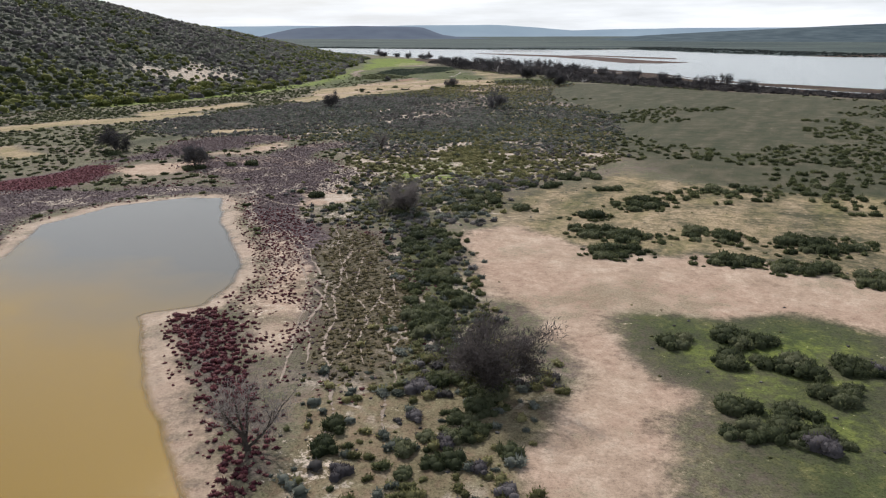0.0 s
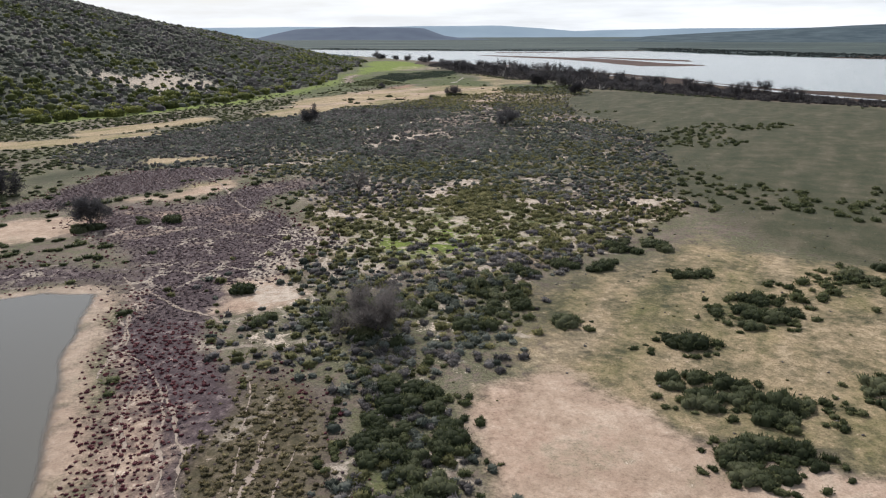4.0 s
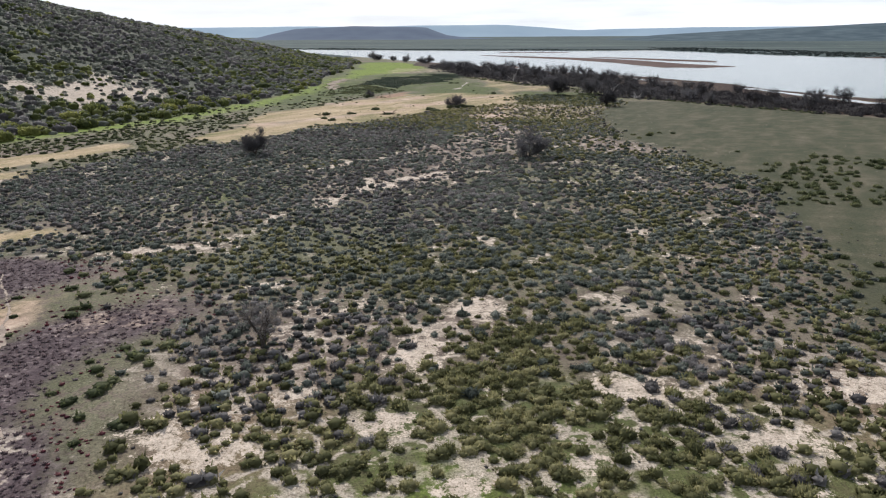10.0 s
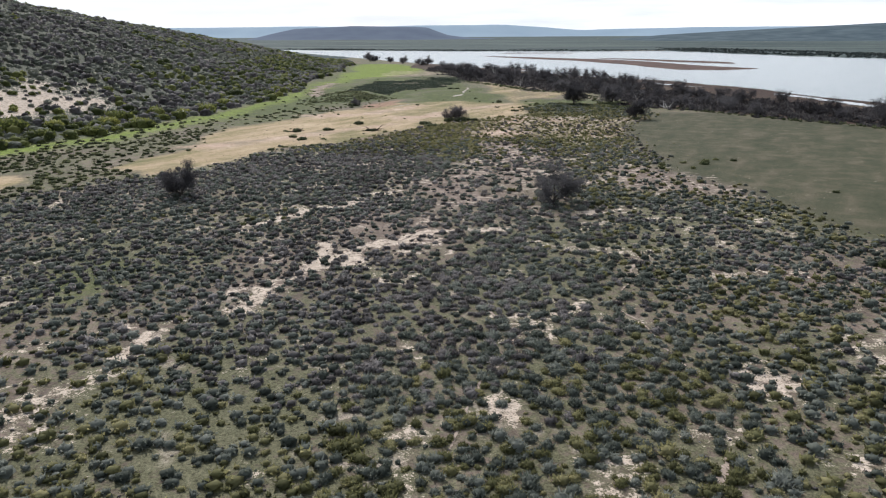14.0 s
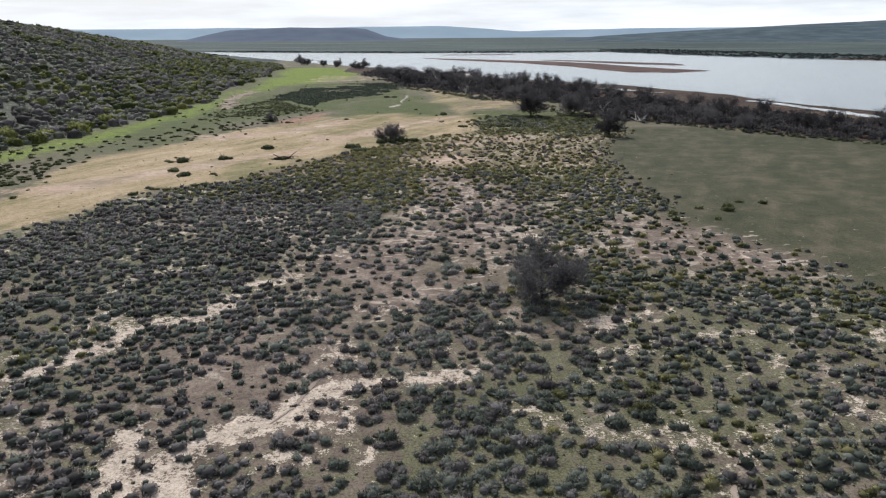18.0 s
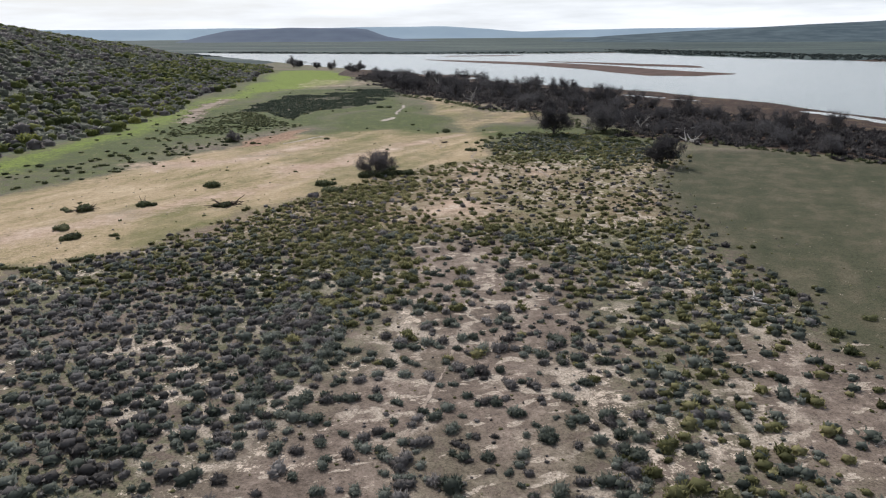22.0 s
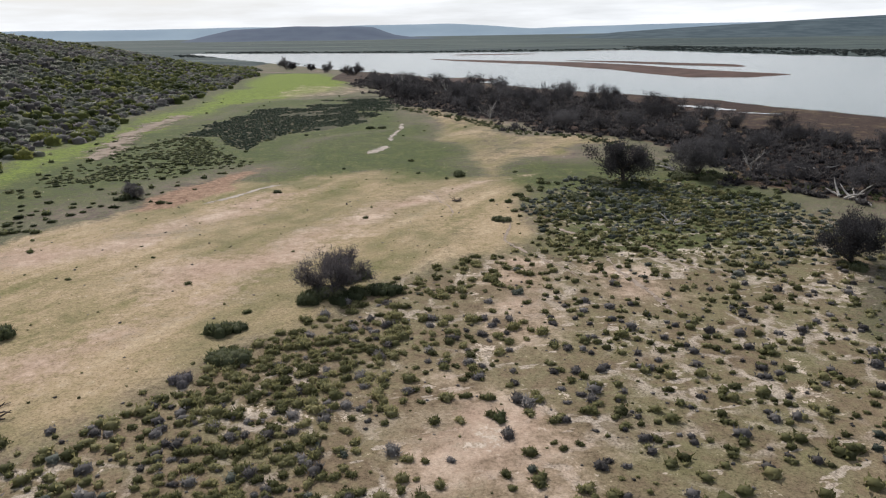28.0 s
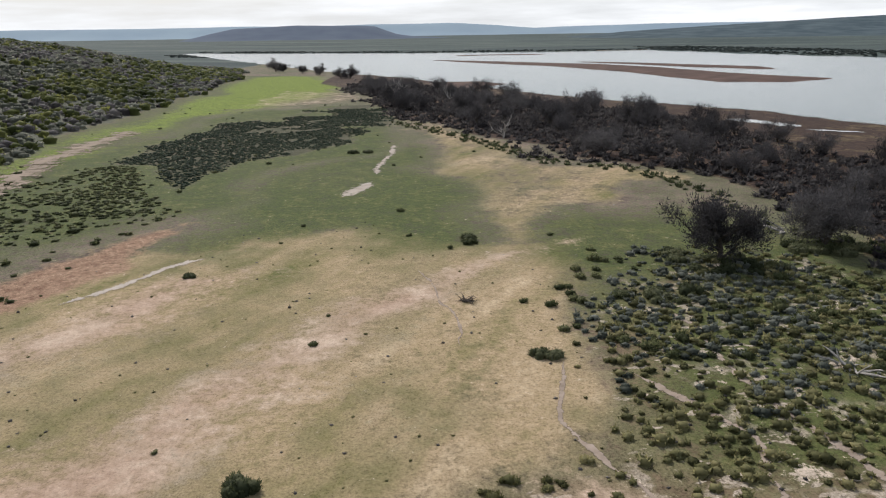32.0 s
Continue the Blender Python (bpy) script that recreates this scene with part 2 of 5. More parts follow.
    sand = k.mix(k.math("MULTIPLY", k.step(k.noise(0.11, 4, 0.6), 0.47, 0.57), 0.6), sand, k.ramp(fine, (0.34, (0.33, 0.216, 0.156)), (0.66, (0.48, 0.342, 0.252))))
    turf = k.math("MULTIPLY", k.step(k.math("MULTIPLY_ADD", fine, 0.3, k.math("MULTIPLY", k.noise(0.13, 3, 0.6, stretch=((1.4, 1.0, 1.0), 30)), 0.7)), 0.53, 0.60), 0.55)
    sand = k.mix(turf, sand, k.ramp(grain, (0.35, (0.135, 0.118, 0.066)), (0.65, (0.25, 0.21, 0.135))))
    sandy = mask("sand", 1.6, 0.25, 0.75)
    col = k.mix(sandy, col, sand)
    rust = k.ramp(fine, (0.34, (0.19, 0.106, 0.068)), (0.66, (0.37, 0.245, 0.165)))
    col = k.mix(mask("rust", 2.4, 0.3, 0.9), col, rust)
    bare = k.ramp(fine, (0.3, (0.35, 0.278, 0.215)), (0.65, (0.58, 0.48, 0.385)))
    col = k.mix(mask("bare", 3.4, 0.42, 0.66, rough_edge), col, bare)
    wet = k.step(k.attr("wet"), 0.1, 0.9)
    col = k.mix(wet, col, k.mix(0.3, col, (0.20, 0.14, 0.08)))
    grit = k.noise(4.5, 6, 0.75)
    clod = k.n.new("ShaderNodeMix")
    clod.data_type, clod.blend_type = "RGBA", "MULTIPLY"
    k.put(k.math("SUBTRACT", 1.0, k.math("MULTIPLY", k.math("MAXIMUM", sandy, k.math("MULTIPLY", k.attr("straw"), 0.4)), 0.45), clamp=True), clod.inputs["Factor"])
    k.l.new(col, clod.inputs[6])
    k.l.new(k.ramp(k.math("MULTIPLY_ADD", grain, 0.4, k.math("MULTIPLY", grit, 0.6)), (0.34, (0.42, 0.41, 0.38)), (0.46, (0.86, 0.86, 0.84)), (0.60, (1.16, 1.16, 1.16)), (0.70, (1.3, 1.28, 1.24))), clod.inputs[7])
    col = clod.outputs[2]
    k.bump(k.math("MULTIPLY_ADD", grit, 0.6, fine), 0.7, 0.12)
    return k.finish(col, k.math("SUBTRACT", 0.95, k.math("MULTIPLY", wet, 0.3)), 0.15)


GROUND = ground_material()


def water_material(name, shallow, deep, rough, ripple, turbid):
    """Murky water: the bed shows through where it is shallow; silt sets its colour."""
    k = Nodes(name)
    tone = k.math("MULTIPLY_ADD", k.math("SUBTRACT", k.noise(0.12, 3), 0.5), 0.4, k.attr("silt"))
    k.finish(k.ramp(tone, (0.15, shallow), (0.85, deep)), rough, 0.5)
    k.bsdf.inputs["IOR"].default_value = 1.33
    k.bump(k.math("MULTIPLY_ADD", k.noise(2.2, 3), 0.5, k.noise(9.0, 5, 0.7)), ripple, 0.05)
    if not turbid:
        k.put(k.step(k.math("MULTIPLY_ADD", k.math("SUBTRACT", k.noise(0.6, 4, 0.6), 0.5), 1.6, k.attr("edge")), 0.4, 0.5), k.bsdf.inputs["Alpha"])
    else:
        k.put(k.step(k.attr("depth"), 0.0, turbid), k.bsdf.inputs["Alpha"])
    return k.mat


POND_WATER = water_material("pond_water", (0.22, 0.132, 0.012), (0.080, 0.080, 0.070), 0.04, 0.12, 0.06)
LAKE_WATER = water_material("lake_water", (0.125, 0.155, 0.158), (0.125, 0.155, 0.158), 0.14, 0.25, 0.10)
POOL_WATER = water_material("pool_water", (0.33, 0.33, 0.31), (0.33, 0.33, 0.31), 0.12, 0.1, 0)

LEAF = {
    "saltbush": foliage("saltbush_leaf", (0.072, 0.082, 0.064), (0.15, 0.163, 0.132), (0.27, 0.28, 0.235)),
    "heath": foliage("heath_leaf", (0.085, 0.085, 0.036), (0.186, 0.18, 0.08), (0.35, 0.315, 0.155)),
    "grey": foliage("grey_leaf", (0.088, 0.079, 0.073), (0.178, 0.162, 0.152), (0.315, 0.29, 0.27)),
    "samphire": foliage("samphire_stem", (0.066, 0.02, 0.025), (0.135, 0.042, 0.048), (0.215, 0.085, 0.08), 0.2),
    "dull": foliage("dull_samphire_stem", (0.11, 0.078, 0.08), (0.19, 0.138, 0.138), (0.27, 0.21, 0.2), 0.45),
    "coastal": foliage("coastal_leaf", (0.04, 0.05, 0.024), (0.086, 0.098, 0.048), (0.185, 0.188, 0.105)),
    "hill": foliage("hill_leaf", (0.13, 0.14, 0.106), (0.238, 0.246, 0.192), (0.37, 0.365, 0.295), 0.6),
    "wattle": foliage("wattle_leaf", (0.055, 0.068, 0.022), (0.13, 0.148, 0.046), (0.27, 0.27, 0.085)),
    "foot": foliage("foot_bush_leaf", (0.066, 0.078, 0.024), (0.160, 0.175, 0.050), (0.32, 0.31, 0.09)),
    "reed": foliage("reed_leaf", (0.036, 0.053, 0.036), (0.066, 0.088, 0.058), (0.115, 0.135, 0.09)),
    "belt": foliage("belt_leaf", (0.03, 0.027, 0.028), (0.066, 0.06, 0.06), (0.125, 0.115, 0.108)),
    "twig": foliage("tree_twig", (0.078, 0.067, 0.064), (0.158, 0.14, 0.132), (0.275, 0.25, 0.23), 0.55),
    "brown": foliage("brown_mound_stem", (0.092, 0.076, 0.04), (0.172, 0.14, 0.072), (0.275, 0.23, 0.12), 0.35),
    "dark": foliage("dark_tree_leaf", (0.042, 0.04, 0.042), (0.084, 0.079, 0.081), (0.15, 0.142, 0.142), 0.4),
    "purple": foliage("grey_purple_twig", (0.06, 0.052, 0.054), (0.125, 0.11, 0.112), (0.215, 0.195, 0.192), 0.35),
    # paled and blued to sit in the painted haze of the far plain
    "hazy_wood": foliage("hazy_wood_leaf", (0.052, 0.067, 0.064), (0.072, 0.089, 0.082), (0.098, 0.112, 0.098)),
    "clump": foliage("clump_leaf", (0.048, 0.058, 0.026), (0.1, 0.112, 0.05), (0.195, 0.195, 0.095)),
}


def fray(k):
    """Let a strip break up towards its edges."""
    ragged = k.math("MULTIPLY_ADD", k.math("SUBTRACT", k.math("MULTIPLY_ADD", k.noise(0.5, 4, 0.6), 0.5, k.math("MULTIPLY", k.noise(2.6, 5, 0.7), 0.5)), 0.5), 4.2, k.attr("edge"))
    k.put(k.step(ragged, 0.5, 0.72), k.bsdf.inputs["Alpha"])


def plain(name, a, b, scale, rough=0.9, relief=0.4, frayed=False):
    k = Nodes(name)
    f = k.noise(scale, 5, 0.6)
    k.bump(f, relief, 0.03)
    if frayed:
        fray(k)
    return k.finish(k.ramp(f, (0.3, a), (0.7, b)), rough, 0.15)


BARK = plain("dark_bark", (0.035, 0.029, 0.025), (0.10, 0.085, 0.07), 6.0)
DEAD = plain("bleached_wood", (0.22, 0.20, 0.18), (0.50, 0.47, 0.43), 5.0)
DEADDARK = plain("weathered_wood", (0.05, 0.04, 0.033), (0.15, 0.12, 0.10), 5.0)
TRAIL = plain("trodden_sand", (0.22, 0.17, 0.13), (0.38, 0.305, 0.245), 1.3, frayed=True)
PAN = plain("pale_mud", (0.25, 0.20, 0.155), (0.39, 0.33, 0.27), 0.8, 0.6, frayed=True)
TRACK = plain("dry_track", (0.21, 0.163, 0.118), (0.31, 0.245, 0.185), 0.5, frayed=True)
ISLET = plain("red_mudbank", (0.050, 0.029, 0.023), (0.125, 0.076, 0.058), 0.12)
# mesa scrub with the blue of distance haze mixed into its colour
HAZY_MESA = plain("hazy_mesa_scrub", (0.068, 0.088, 0.128), (0.090, 0.114, 0.152), 0.012, 1.0)
# distance haze is put into this ridge's colour as pale blue
HAZY_RIDGE = plain("hazy_ridge", (0.22, 0.29, 0.35), (0.26, 0.335, 0.39), 0.003, 1.0)
# woods of the rise, dark green with haze painted in as blue
HAZY_RISE = plain("hazy_wooded_rise", (0.028, 0.048, 0.060), (0.082, 0.110, 0.122), 0.02, 1.0)

# ---- plan of the ground ----
POND = [(-38, 57), (-41, 68), (-37, 76), (-30, 80), (-26, 80), (-22, 68), (-17, 57), (-16, 51), (-17, 46), (-20, 44), (-17, 37), (-14, 31), (-10, 24), (-9, 5), (-60, -10), (-95, 20), (-70, 48), (-52, 52)]
LAKE = [(-241, 1064), (-104, 767), (-19, 590), (8, 548), (26, 510), (36, 486), (57, 448), (70, 428), (90, 398), (104, 366), (124, 300), (148, 264), (200, 215), (300, 165), (500, 110), (1000, 40), (1300, 300), (900, 420), (500, 540), (337, 605), (300, 674), (272, 760), (240, 895), (154, 890), (11, 925), (-167, 1012)]
POND_Z, LAKE_Z = -0.42, -1.5
BASE_Y = [-100, 0, 100, 167, 187, 205, 235, 272, 315, 360, 400, 460, 540, 590, 650, 800]
BASE_X = [-230, -190, -145, -105, -93, -76, -62, -53, -48, -48, -50, -51, -56, -64, -90, -160]
RED = [
    [(-20, 45), (-18, 46.5), (-16, 45.5), (-13, 43), (-12, 40), (-11, 36), (-10, 34), (-9, 31), (-8.5, 28), (-7.5, 20), (-9.5, 20), (-10, 26), (-10.5, 29), (-12, 31), (-13, 33), (-14.5, 36), (-17, 40)],
    [(-23, 78), (-24, 87), (-18, 82), (-12, 64), (-11, 58), (-12, 51), (-15, 55), (-19, 66)],
    [(-62, 82), (-54, 93), (-52, 101), (-47, 102), (-45, 95), (-46, 88), (-52, 82)],
]
DULL = [
    [(-38, 100), (-34, 106), (-29, 109), (-24, 118), (-20, 122), (-16, 121), (-16, 117), (-19, 113), (-20, 107), (-14, 98), (-11, 95), (-8, 92), (-11, 90), (-13, 84), (-12, 76), (-20, 74), (-24, 84), (-30, 92)],
    [(-12, 59), (-11, 67), (-6, 63), (-2, 49), (-1, 38), (-3, 33), (-6, 34), (-8, 35), (-8, 42), (-9, 49)],
    [(-58, 60), (-54, 80), (-51, 86), (-40, 85), (-31, 87), (-24, 86), (-24, 79), (-28, 82), (-37, 79.5), (-41.5, 74), (-44, 66), (-41, 58)],
    [(-52, 103), (-48, 112), (-47, 125), (-40, 131), (-33, 132), (-27, 128), (-31, 120), (-34, 115), (-39, 111), (-45, 104)],
]
PALE = [
    [(9, 232), (15, 232), (16, 238), (13, 242), (9, 244), (7, 240)],
    [(14, 248), (16, 248), (19, 261), (15, 262)],
    [(22, 251), (26, 251), (27, 255), (24, 259), (22, 259)],
    [(-14, 262), (-4, 268), (3, 276), (8, 286), (16, 294), (24, 299), (15, 288), (8, 276), (0, 264), (-10, 256)],
    [(-34, 268), (-22, 272), (-8, 284), (0, 292), (-4, 282), (-14, 270), (-26, 262)],
    [(-44, 222), (-30, 232), (-14, 248), (-4, 258), (-10, 248), (-24, 230), (-38, 216)],
]
PINK = [(-15.5, 47), (-15.5, 54), (-18, 62), (-23, 75), (-23, 79), (-17, 65), (-12, 58), (-8, 47), (-7, 41), (-8, 36), (-9, 34), (-11, 39), (-13, 43.5)]
RIM = [(-20, 44), (-17, 40), (-14.5, 36), (-12, 31), (-10, 25), (-11, 24), (-15, 32), (-19, 39)]
SANDS = [
    [(3, 66), (8, 68), (13, 62), (18, 58), (24, 57), (30, 52), (36, 50), (60, 40), (60, 28), (28, 39), (24, 43), (17, 45), (12, 45), (10, 38), (13, 33), (11, 29), (7, 15), (3, 15), (4, 28), (7, 34), (7, 44), (2, 49)],
    [(-17, 81), (-12, 82.5), (-8.5, 80), (-9, 77), (-12, 75.5), (-16, 75)],
    [(-47, 97), (-38, 105), (-34, 99), (-40, 90)],
    [(-37, 109), (-32, 114), (-27, 121), (-25, 119), (-30, 111), (-35, 107)],
    [(-30, 420), (-25, 485), (-6, 457), (-5, 422), (-23, 418)],
]
STRAW = [
    [(4, 67), (3, 78), (12, 86), (20, 92), (25, 95), (28, 90), (38, 84), (50, 80), (70, 56), (62, 38), (36, 49), (24, 56), (13, 61)],
    [(-44, 203), (-41, 225), (-42, 245), (-31, 263), (-21, 283), (-12, 297), (6, 300), (22, 300), (27, 304), (20, 280), (17, 264), (7, 258), (2, 253), (-5, 245), (-12, 232), (-22, 222), (-31, 206), (-37, 196)],
    [(9, 394), (21, 361), (30, 332), (44, 323), (43, 313), (34, 313), (28, 314), (21, 306), (19, 295), (18, 306), (17, 319), (13, 360)],
    [(-75, 172), (-67, 183), (-56, 198), (-53, 191), (-61, 175), (-70, 164)],
    [(-92, 143), (-81, 158), (-70, 163), (-58, 173), (-56, 168), (-66, 156), (-77, 149), (-86, 136)],
    [(-77, 118), (-73, 122), (-65, 109), (-68, 105)],
    [(-34, 119), (-27, 122), (-25, 119), (-32, 116)],
    [(-46, 139), (-41, 140), (-38, 142), (-33, 140), (-36, 137), (-43, 134)],
    [(10, 30), (13, 34), (14, 28), (20, 18), (9, 18)],
]
OLIVE = [
    [(12, 44), (19, 46), (24, 44), (30, 40), (44, 34), (44, 12), (15, 12), (13, 28), (13, 34), (11, 37)],
    [(8, 68), (5, 78), (12, 85), (22, 92), (34, 86), (50, 80), (70, 60), (62, 38), (36, 49), (24, 56), (13, 61)],
    [(36, 84), (29, 96), (31, 106), (27, 112), (33, 135), (40, 165), (36, 185), (31, 200), (34, 222), (36, 245), (48, 268), (62, 268), (80, 250), (120, 200), (150, 150), (130, 110), (90, 90), (60, 75), (40, 66), (30, 68)],
    [(-55, 138), (-53, 151), (-43, 164), (-38, 159), (-41, 147), (-47, 138), (-50, 134)],
    [(-56, 122), (-52, 133), (-50, 148), (-46, 142), (-49, 125), (-53, 118)],
]
GRASS = [
    [(-10, 238), (0, 249), (8, 258), (18, 264), (32, 260), (32, 236), (10, 226), (-8, 230)],
    [(-13, 100), (-4, 109), (6, 113), (18, 109), (23, 100), (12, 91), (0, 86), (-9, 90)],
    [(-54, 250), (-52, 285), (-46, 320), (-26, 312), (-22, 300), (-30, 284), (-40, 262)],
    [(17, 296), (22, 309), (30, 312), (38, 306), (44, 300), (40, 284), (22, 284)],
    [(-32, 150), (-26, 159), (-20, 161), (-22, 151), (-28, 145)],
    [(11, 45), (15, 45), (20, 43), (26, 42), (25, 36), (19, 35), (14, 39)],
    [(15, 29), (22, 30), (28, 34), (32, 28), (22, 22), (15, 23)],
    [(18, 262), (22, 280), (30, 292), (46, 300), (50, 285), (44, 268), (32, 258), (22, 255)],
    [(-13, 307), (-2, 333), (9, 358), (18, 330), (17, 297), (9, 291), (2, 297), (-6, 289)],
    [(-48, 290), (-46, 350), (-34, 378), (-26, 408), (4, 412), (10, 385), (4, 342), (-8, 312), (-22, 302), (-40, 292)],
]
LUSH = [
    [(-96, 190), (-80, 211), (-66, 227), (-55, 262), (-50, 300), (-49, 356), (-42, 356), (-44, 300), (-48, 262), (-58, 226), (-71, 207), (-90, 184)],
    [(-48, 359), (-44, 388), (-46, 457), (-53, 540), (-26, 550), (-10, 495), (-12, 440), (-22, 412), (-33, 400), (-40, 372)],
    [(-9, 91), (-5, 97), (1, 101), (6, 99), (6, 92), (2, 88), (-6, 87)],
]
THICKET = [(-31, 341), (-32, 360), (-26, 388), (-14, 384), (-10, 404), (8, 408), (5, 376), (-4, 372), (-6, 356), (-13, 348), (-12, 336), (-17, 326), (-22, 336)]
BELT = [(-8, 469), (3, 413), (19, 369), (25, 350), (33, 336), (44, 324), (49, 306), (48, 290), (60, 274), (90, 238), (130, 195), (180, 150), (240, 130), (200, 165), (140, 210), (118, 235), (102, 270), (88, 305), (74, 330), (70, 355), (68, 390), (50, 418), (24, 484), (-8, 526)]
SPOTS = [(-12, 79, 4.5, 3), (0, 114, 2.5, 4.5), (12.5, 109, 3.5, 2), (-11, 104, 4, 1.8), (-6.5, 109.5, 2, 1), (17.5, 177, 2, 1.6), (25, 108, 4.5, 1.8), (3, 100, 1.8, 1.1), (9, 101, 2.2, 1.2), (16, 103, 2.6, 1.3), (20, 99.5, 2.2, 0.9), (-2, 105, 2, 1.6), (5, 137, 1.4, 2), (10, 131, 2, 1), (3, 121, 3, 3), (20, 140, 2, 1.5), (26, 262, 1.2, 1.0)]
BROWN = [
    [(-6, 168), (-6, 171), (-4, 175), (-1, 180), (-2, 188), (1, 193), (5, 191), (10, 185), (10, 179), (6, 177), (3, 175), (-1, 171)],
    [(-6, 191), (0, 194), (3, 201), (5, 207), (4, 218), (6, 223), (10, 227), (14, 226), (16, 220), (18, 206), (16, 196), (13, 189), (13, 183), (4, 180), (-4, 183)],
    [(20, 190), (24, 203), (30, 203), (36, 198), (38, 184), (28, 182)],
    [(7, 245), (12, 247), (13, 233), (12, 228), (6, 229), (4, 234), (5, 238)],
]
RUST = [(-20, 284), (-20, 292), (-18, 298), (-14, 304), (-12, 301), (-10, 293), (-14, 288), (-16, 284)]
UNDER_BUSH = [(-5, 66), (-1, 62), (2, 52), (2, 46), (5, 40), (5, 30), (3, 20), (-8, 20), (-8, 32), (-3, 33), (-2, 40), (-4, 53)]
NEAR_LAWN = [(13, 41), (20, 42), (26, 38), (25, 32), (19, 27), (14, 30)]
OPEN_SCRUB = [(20, 267), (45, 264), (38, 246), (27, 230), (12, 232), (15, 247)]
TIGHT = [(-9, 230), (-7, 239), (-3, 246), (2, 253), (8, 252), (7, 244), (4, 237), (3, 226), (0, 212), (-5, 202), (-16, 202), (-14, 220)]
LEAFY = [(20, 284), (27, 291), (50, 283), (46, 275), (36, 270), (24, 273), (20, 276)]
LOW_GREEN = [(-40, 300), (-37, 322), (-35, 337), (-26, 333), (-19, 318), (-17, 309), (-27, 303), (-36, 294)]
STREAKS = [
    [(-27, 133), (-22, 136), (-19, 138), (-17, 140), (-17, 144), (-15, 148), (-12, 150), (-10, 156), (-8, 162), (-4, 165)],
    [(-18, 169), (-17, 172), (-14, 175), (-14, 177), (-10, 179), (-8, 183), (-4, 188)],
    [(-14, 153), (-12, 154), (-10, 156), (-9, 158), (-9, 161), (-9, 166)],
    [(-9, 158), (-6, 160), (-5, 164), (-3, 165), (-2, 167), (4, 170), (8, 171)],
]
FIELD = [(-42, 128), (-30, 131), (-17, 120), (-13, 104), (-16, 92), (-19, 78), (-15, 72), (-10, 66), (-3, 68), (4, 68), (6, 76), (12, 90), (20, 98), (28, 104), (27, 112), (33, 135), (40, 165), (36, 185), (31, 200), (34, 222), (36, 245), (48, 268), (44, 290), (30, 292), (20, 276), (17, 264), (7, 258), (2, 253), (-5, 245), (-12, 232), (-22, 222), (-31, 206), (-42, 190), (-58, 168), (-66, 158), (-60, 140), (-50, 132)]
NEARGREEN = [(-6, 68), (-1, 69), (2, 58), (3, 48), (4, 40), (6, 34), (4, 27), (2, 18), (-9, 14), (-8.5, 26), (-7.5, 32), (-3, 36), (-3, 44), (-4, 52)]
TABLES = {}


def value_noise(x, y, size, seed):
    """Smooth random values of 0 to 1 on a lattice of that size in metres."""
    if seed not in TABLES:
        TABLES[seed] = np.random.default_rng(seed).random((256, 256))
    t = TABLES[seed]
    u, v = np.asarray(x, float) / size, np.asarray(y, float) / size
    i, j = np.floor(u).astype(int), np.floor(v).astype(int)
    f, g = u - i, v - j
    f, g = f * f * (3 - 2 * f), g * g * (3 - 2 * g)
    i0, j0, i1, j1 = i % 256, j % 256, (i + 1) % 256, (j + 1) % 256
    return (t[i0, j0] * (1 - f) + t[i1, j0] * f) * (1 - g) + (t[i0, j1] * (1 - f) + t[i1, j1] * f) * g


def fbm(x, y, size, seed, octaves=4):
    total, weight, amp = 0, 0, 1.0
    for o in range(octaves):
        total = total + amp * value_noise(x + 17.3 * o, y - 9.1 * o, size / 2**o, seed + o)
        weight, amp = weight + amp, amp * 0.55
    return total / weight


def edge_distance(poly, x, y):
    """Metres inside (positive) or outside (negative) of a closed outline."""
    best, odd = np.full(np.shape(x), 1e9), np.zeros(np.shape(x), bool)
    for (ax, ay), (bx, by) in zip(poly, poly[1:] + poly[:1]):
        ex, ey = bx - ax, by - ay
        s = np.clip(((x - ax) * ex + (y - ay) * ey) / (ex * ex + ey * ey), 0, 1)
        best = np.minimum(best, (x - ax - s * ex) ** 2 + (y - ay - s * ey) ** 2)
        if by != ay:
            odd ^= ((ay > y) != (by > y)) & (x < ax + (y - ay) * ex / ey)
    return np.where(odd, 1, -1) * np.sqrt(best)


def line_distance(line, x, y):
    best = np.full(np.shape(x), 1e9)
    for (ax, ay), (bx, by) in zip(line, line[1:]):
        ex, ey = bx - ax, by - ay
        s = np.clip(((x - ax) * ex + (y - ay) * ey) / (ex * ex + ey * ey), 0, 1)
        best = np.minimum(best, np.hypot(x - ax - s * ex, y - ay - s * ey))
    return best


def zone(polys, x, y, soft=2.0):
    """0 outside to 1 inside of any of the outlines, over a soft edge."""
    total = np.zeros(np.shape(x))
    for poly in polys:
        p = np.array(poly)
        near = (x > p[:, 0].min() - soft) & (x < p[:, 0].max() + soft) & (y > p[:, 1].min() - soft) & (y < p[:, 1].max() + soft)
        if near.any():
            total[near] = np.maximum(total[near], np.clip(0.5 + edge_distance(poly, x[near], y[near]) / (2 * soft), 0, 1))
    return total


def rise(x, y):
    """Height of the scrubby hill above the flat."""
    d = np.maximum(np.interp(y, BASE_Y, BASE_X) - x, 0)
    top = np.interp(y, [0, 100, 200, 300, 400, 500, 560, 605, 650], [34, 38, 68, 50, 35, 25, 19, 9, 1])
    return top * (1 - np.exp(-((d / np.interp(y, [100, 350, 600], [190, 92, 64])) ** 1.6)))


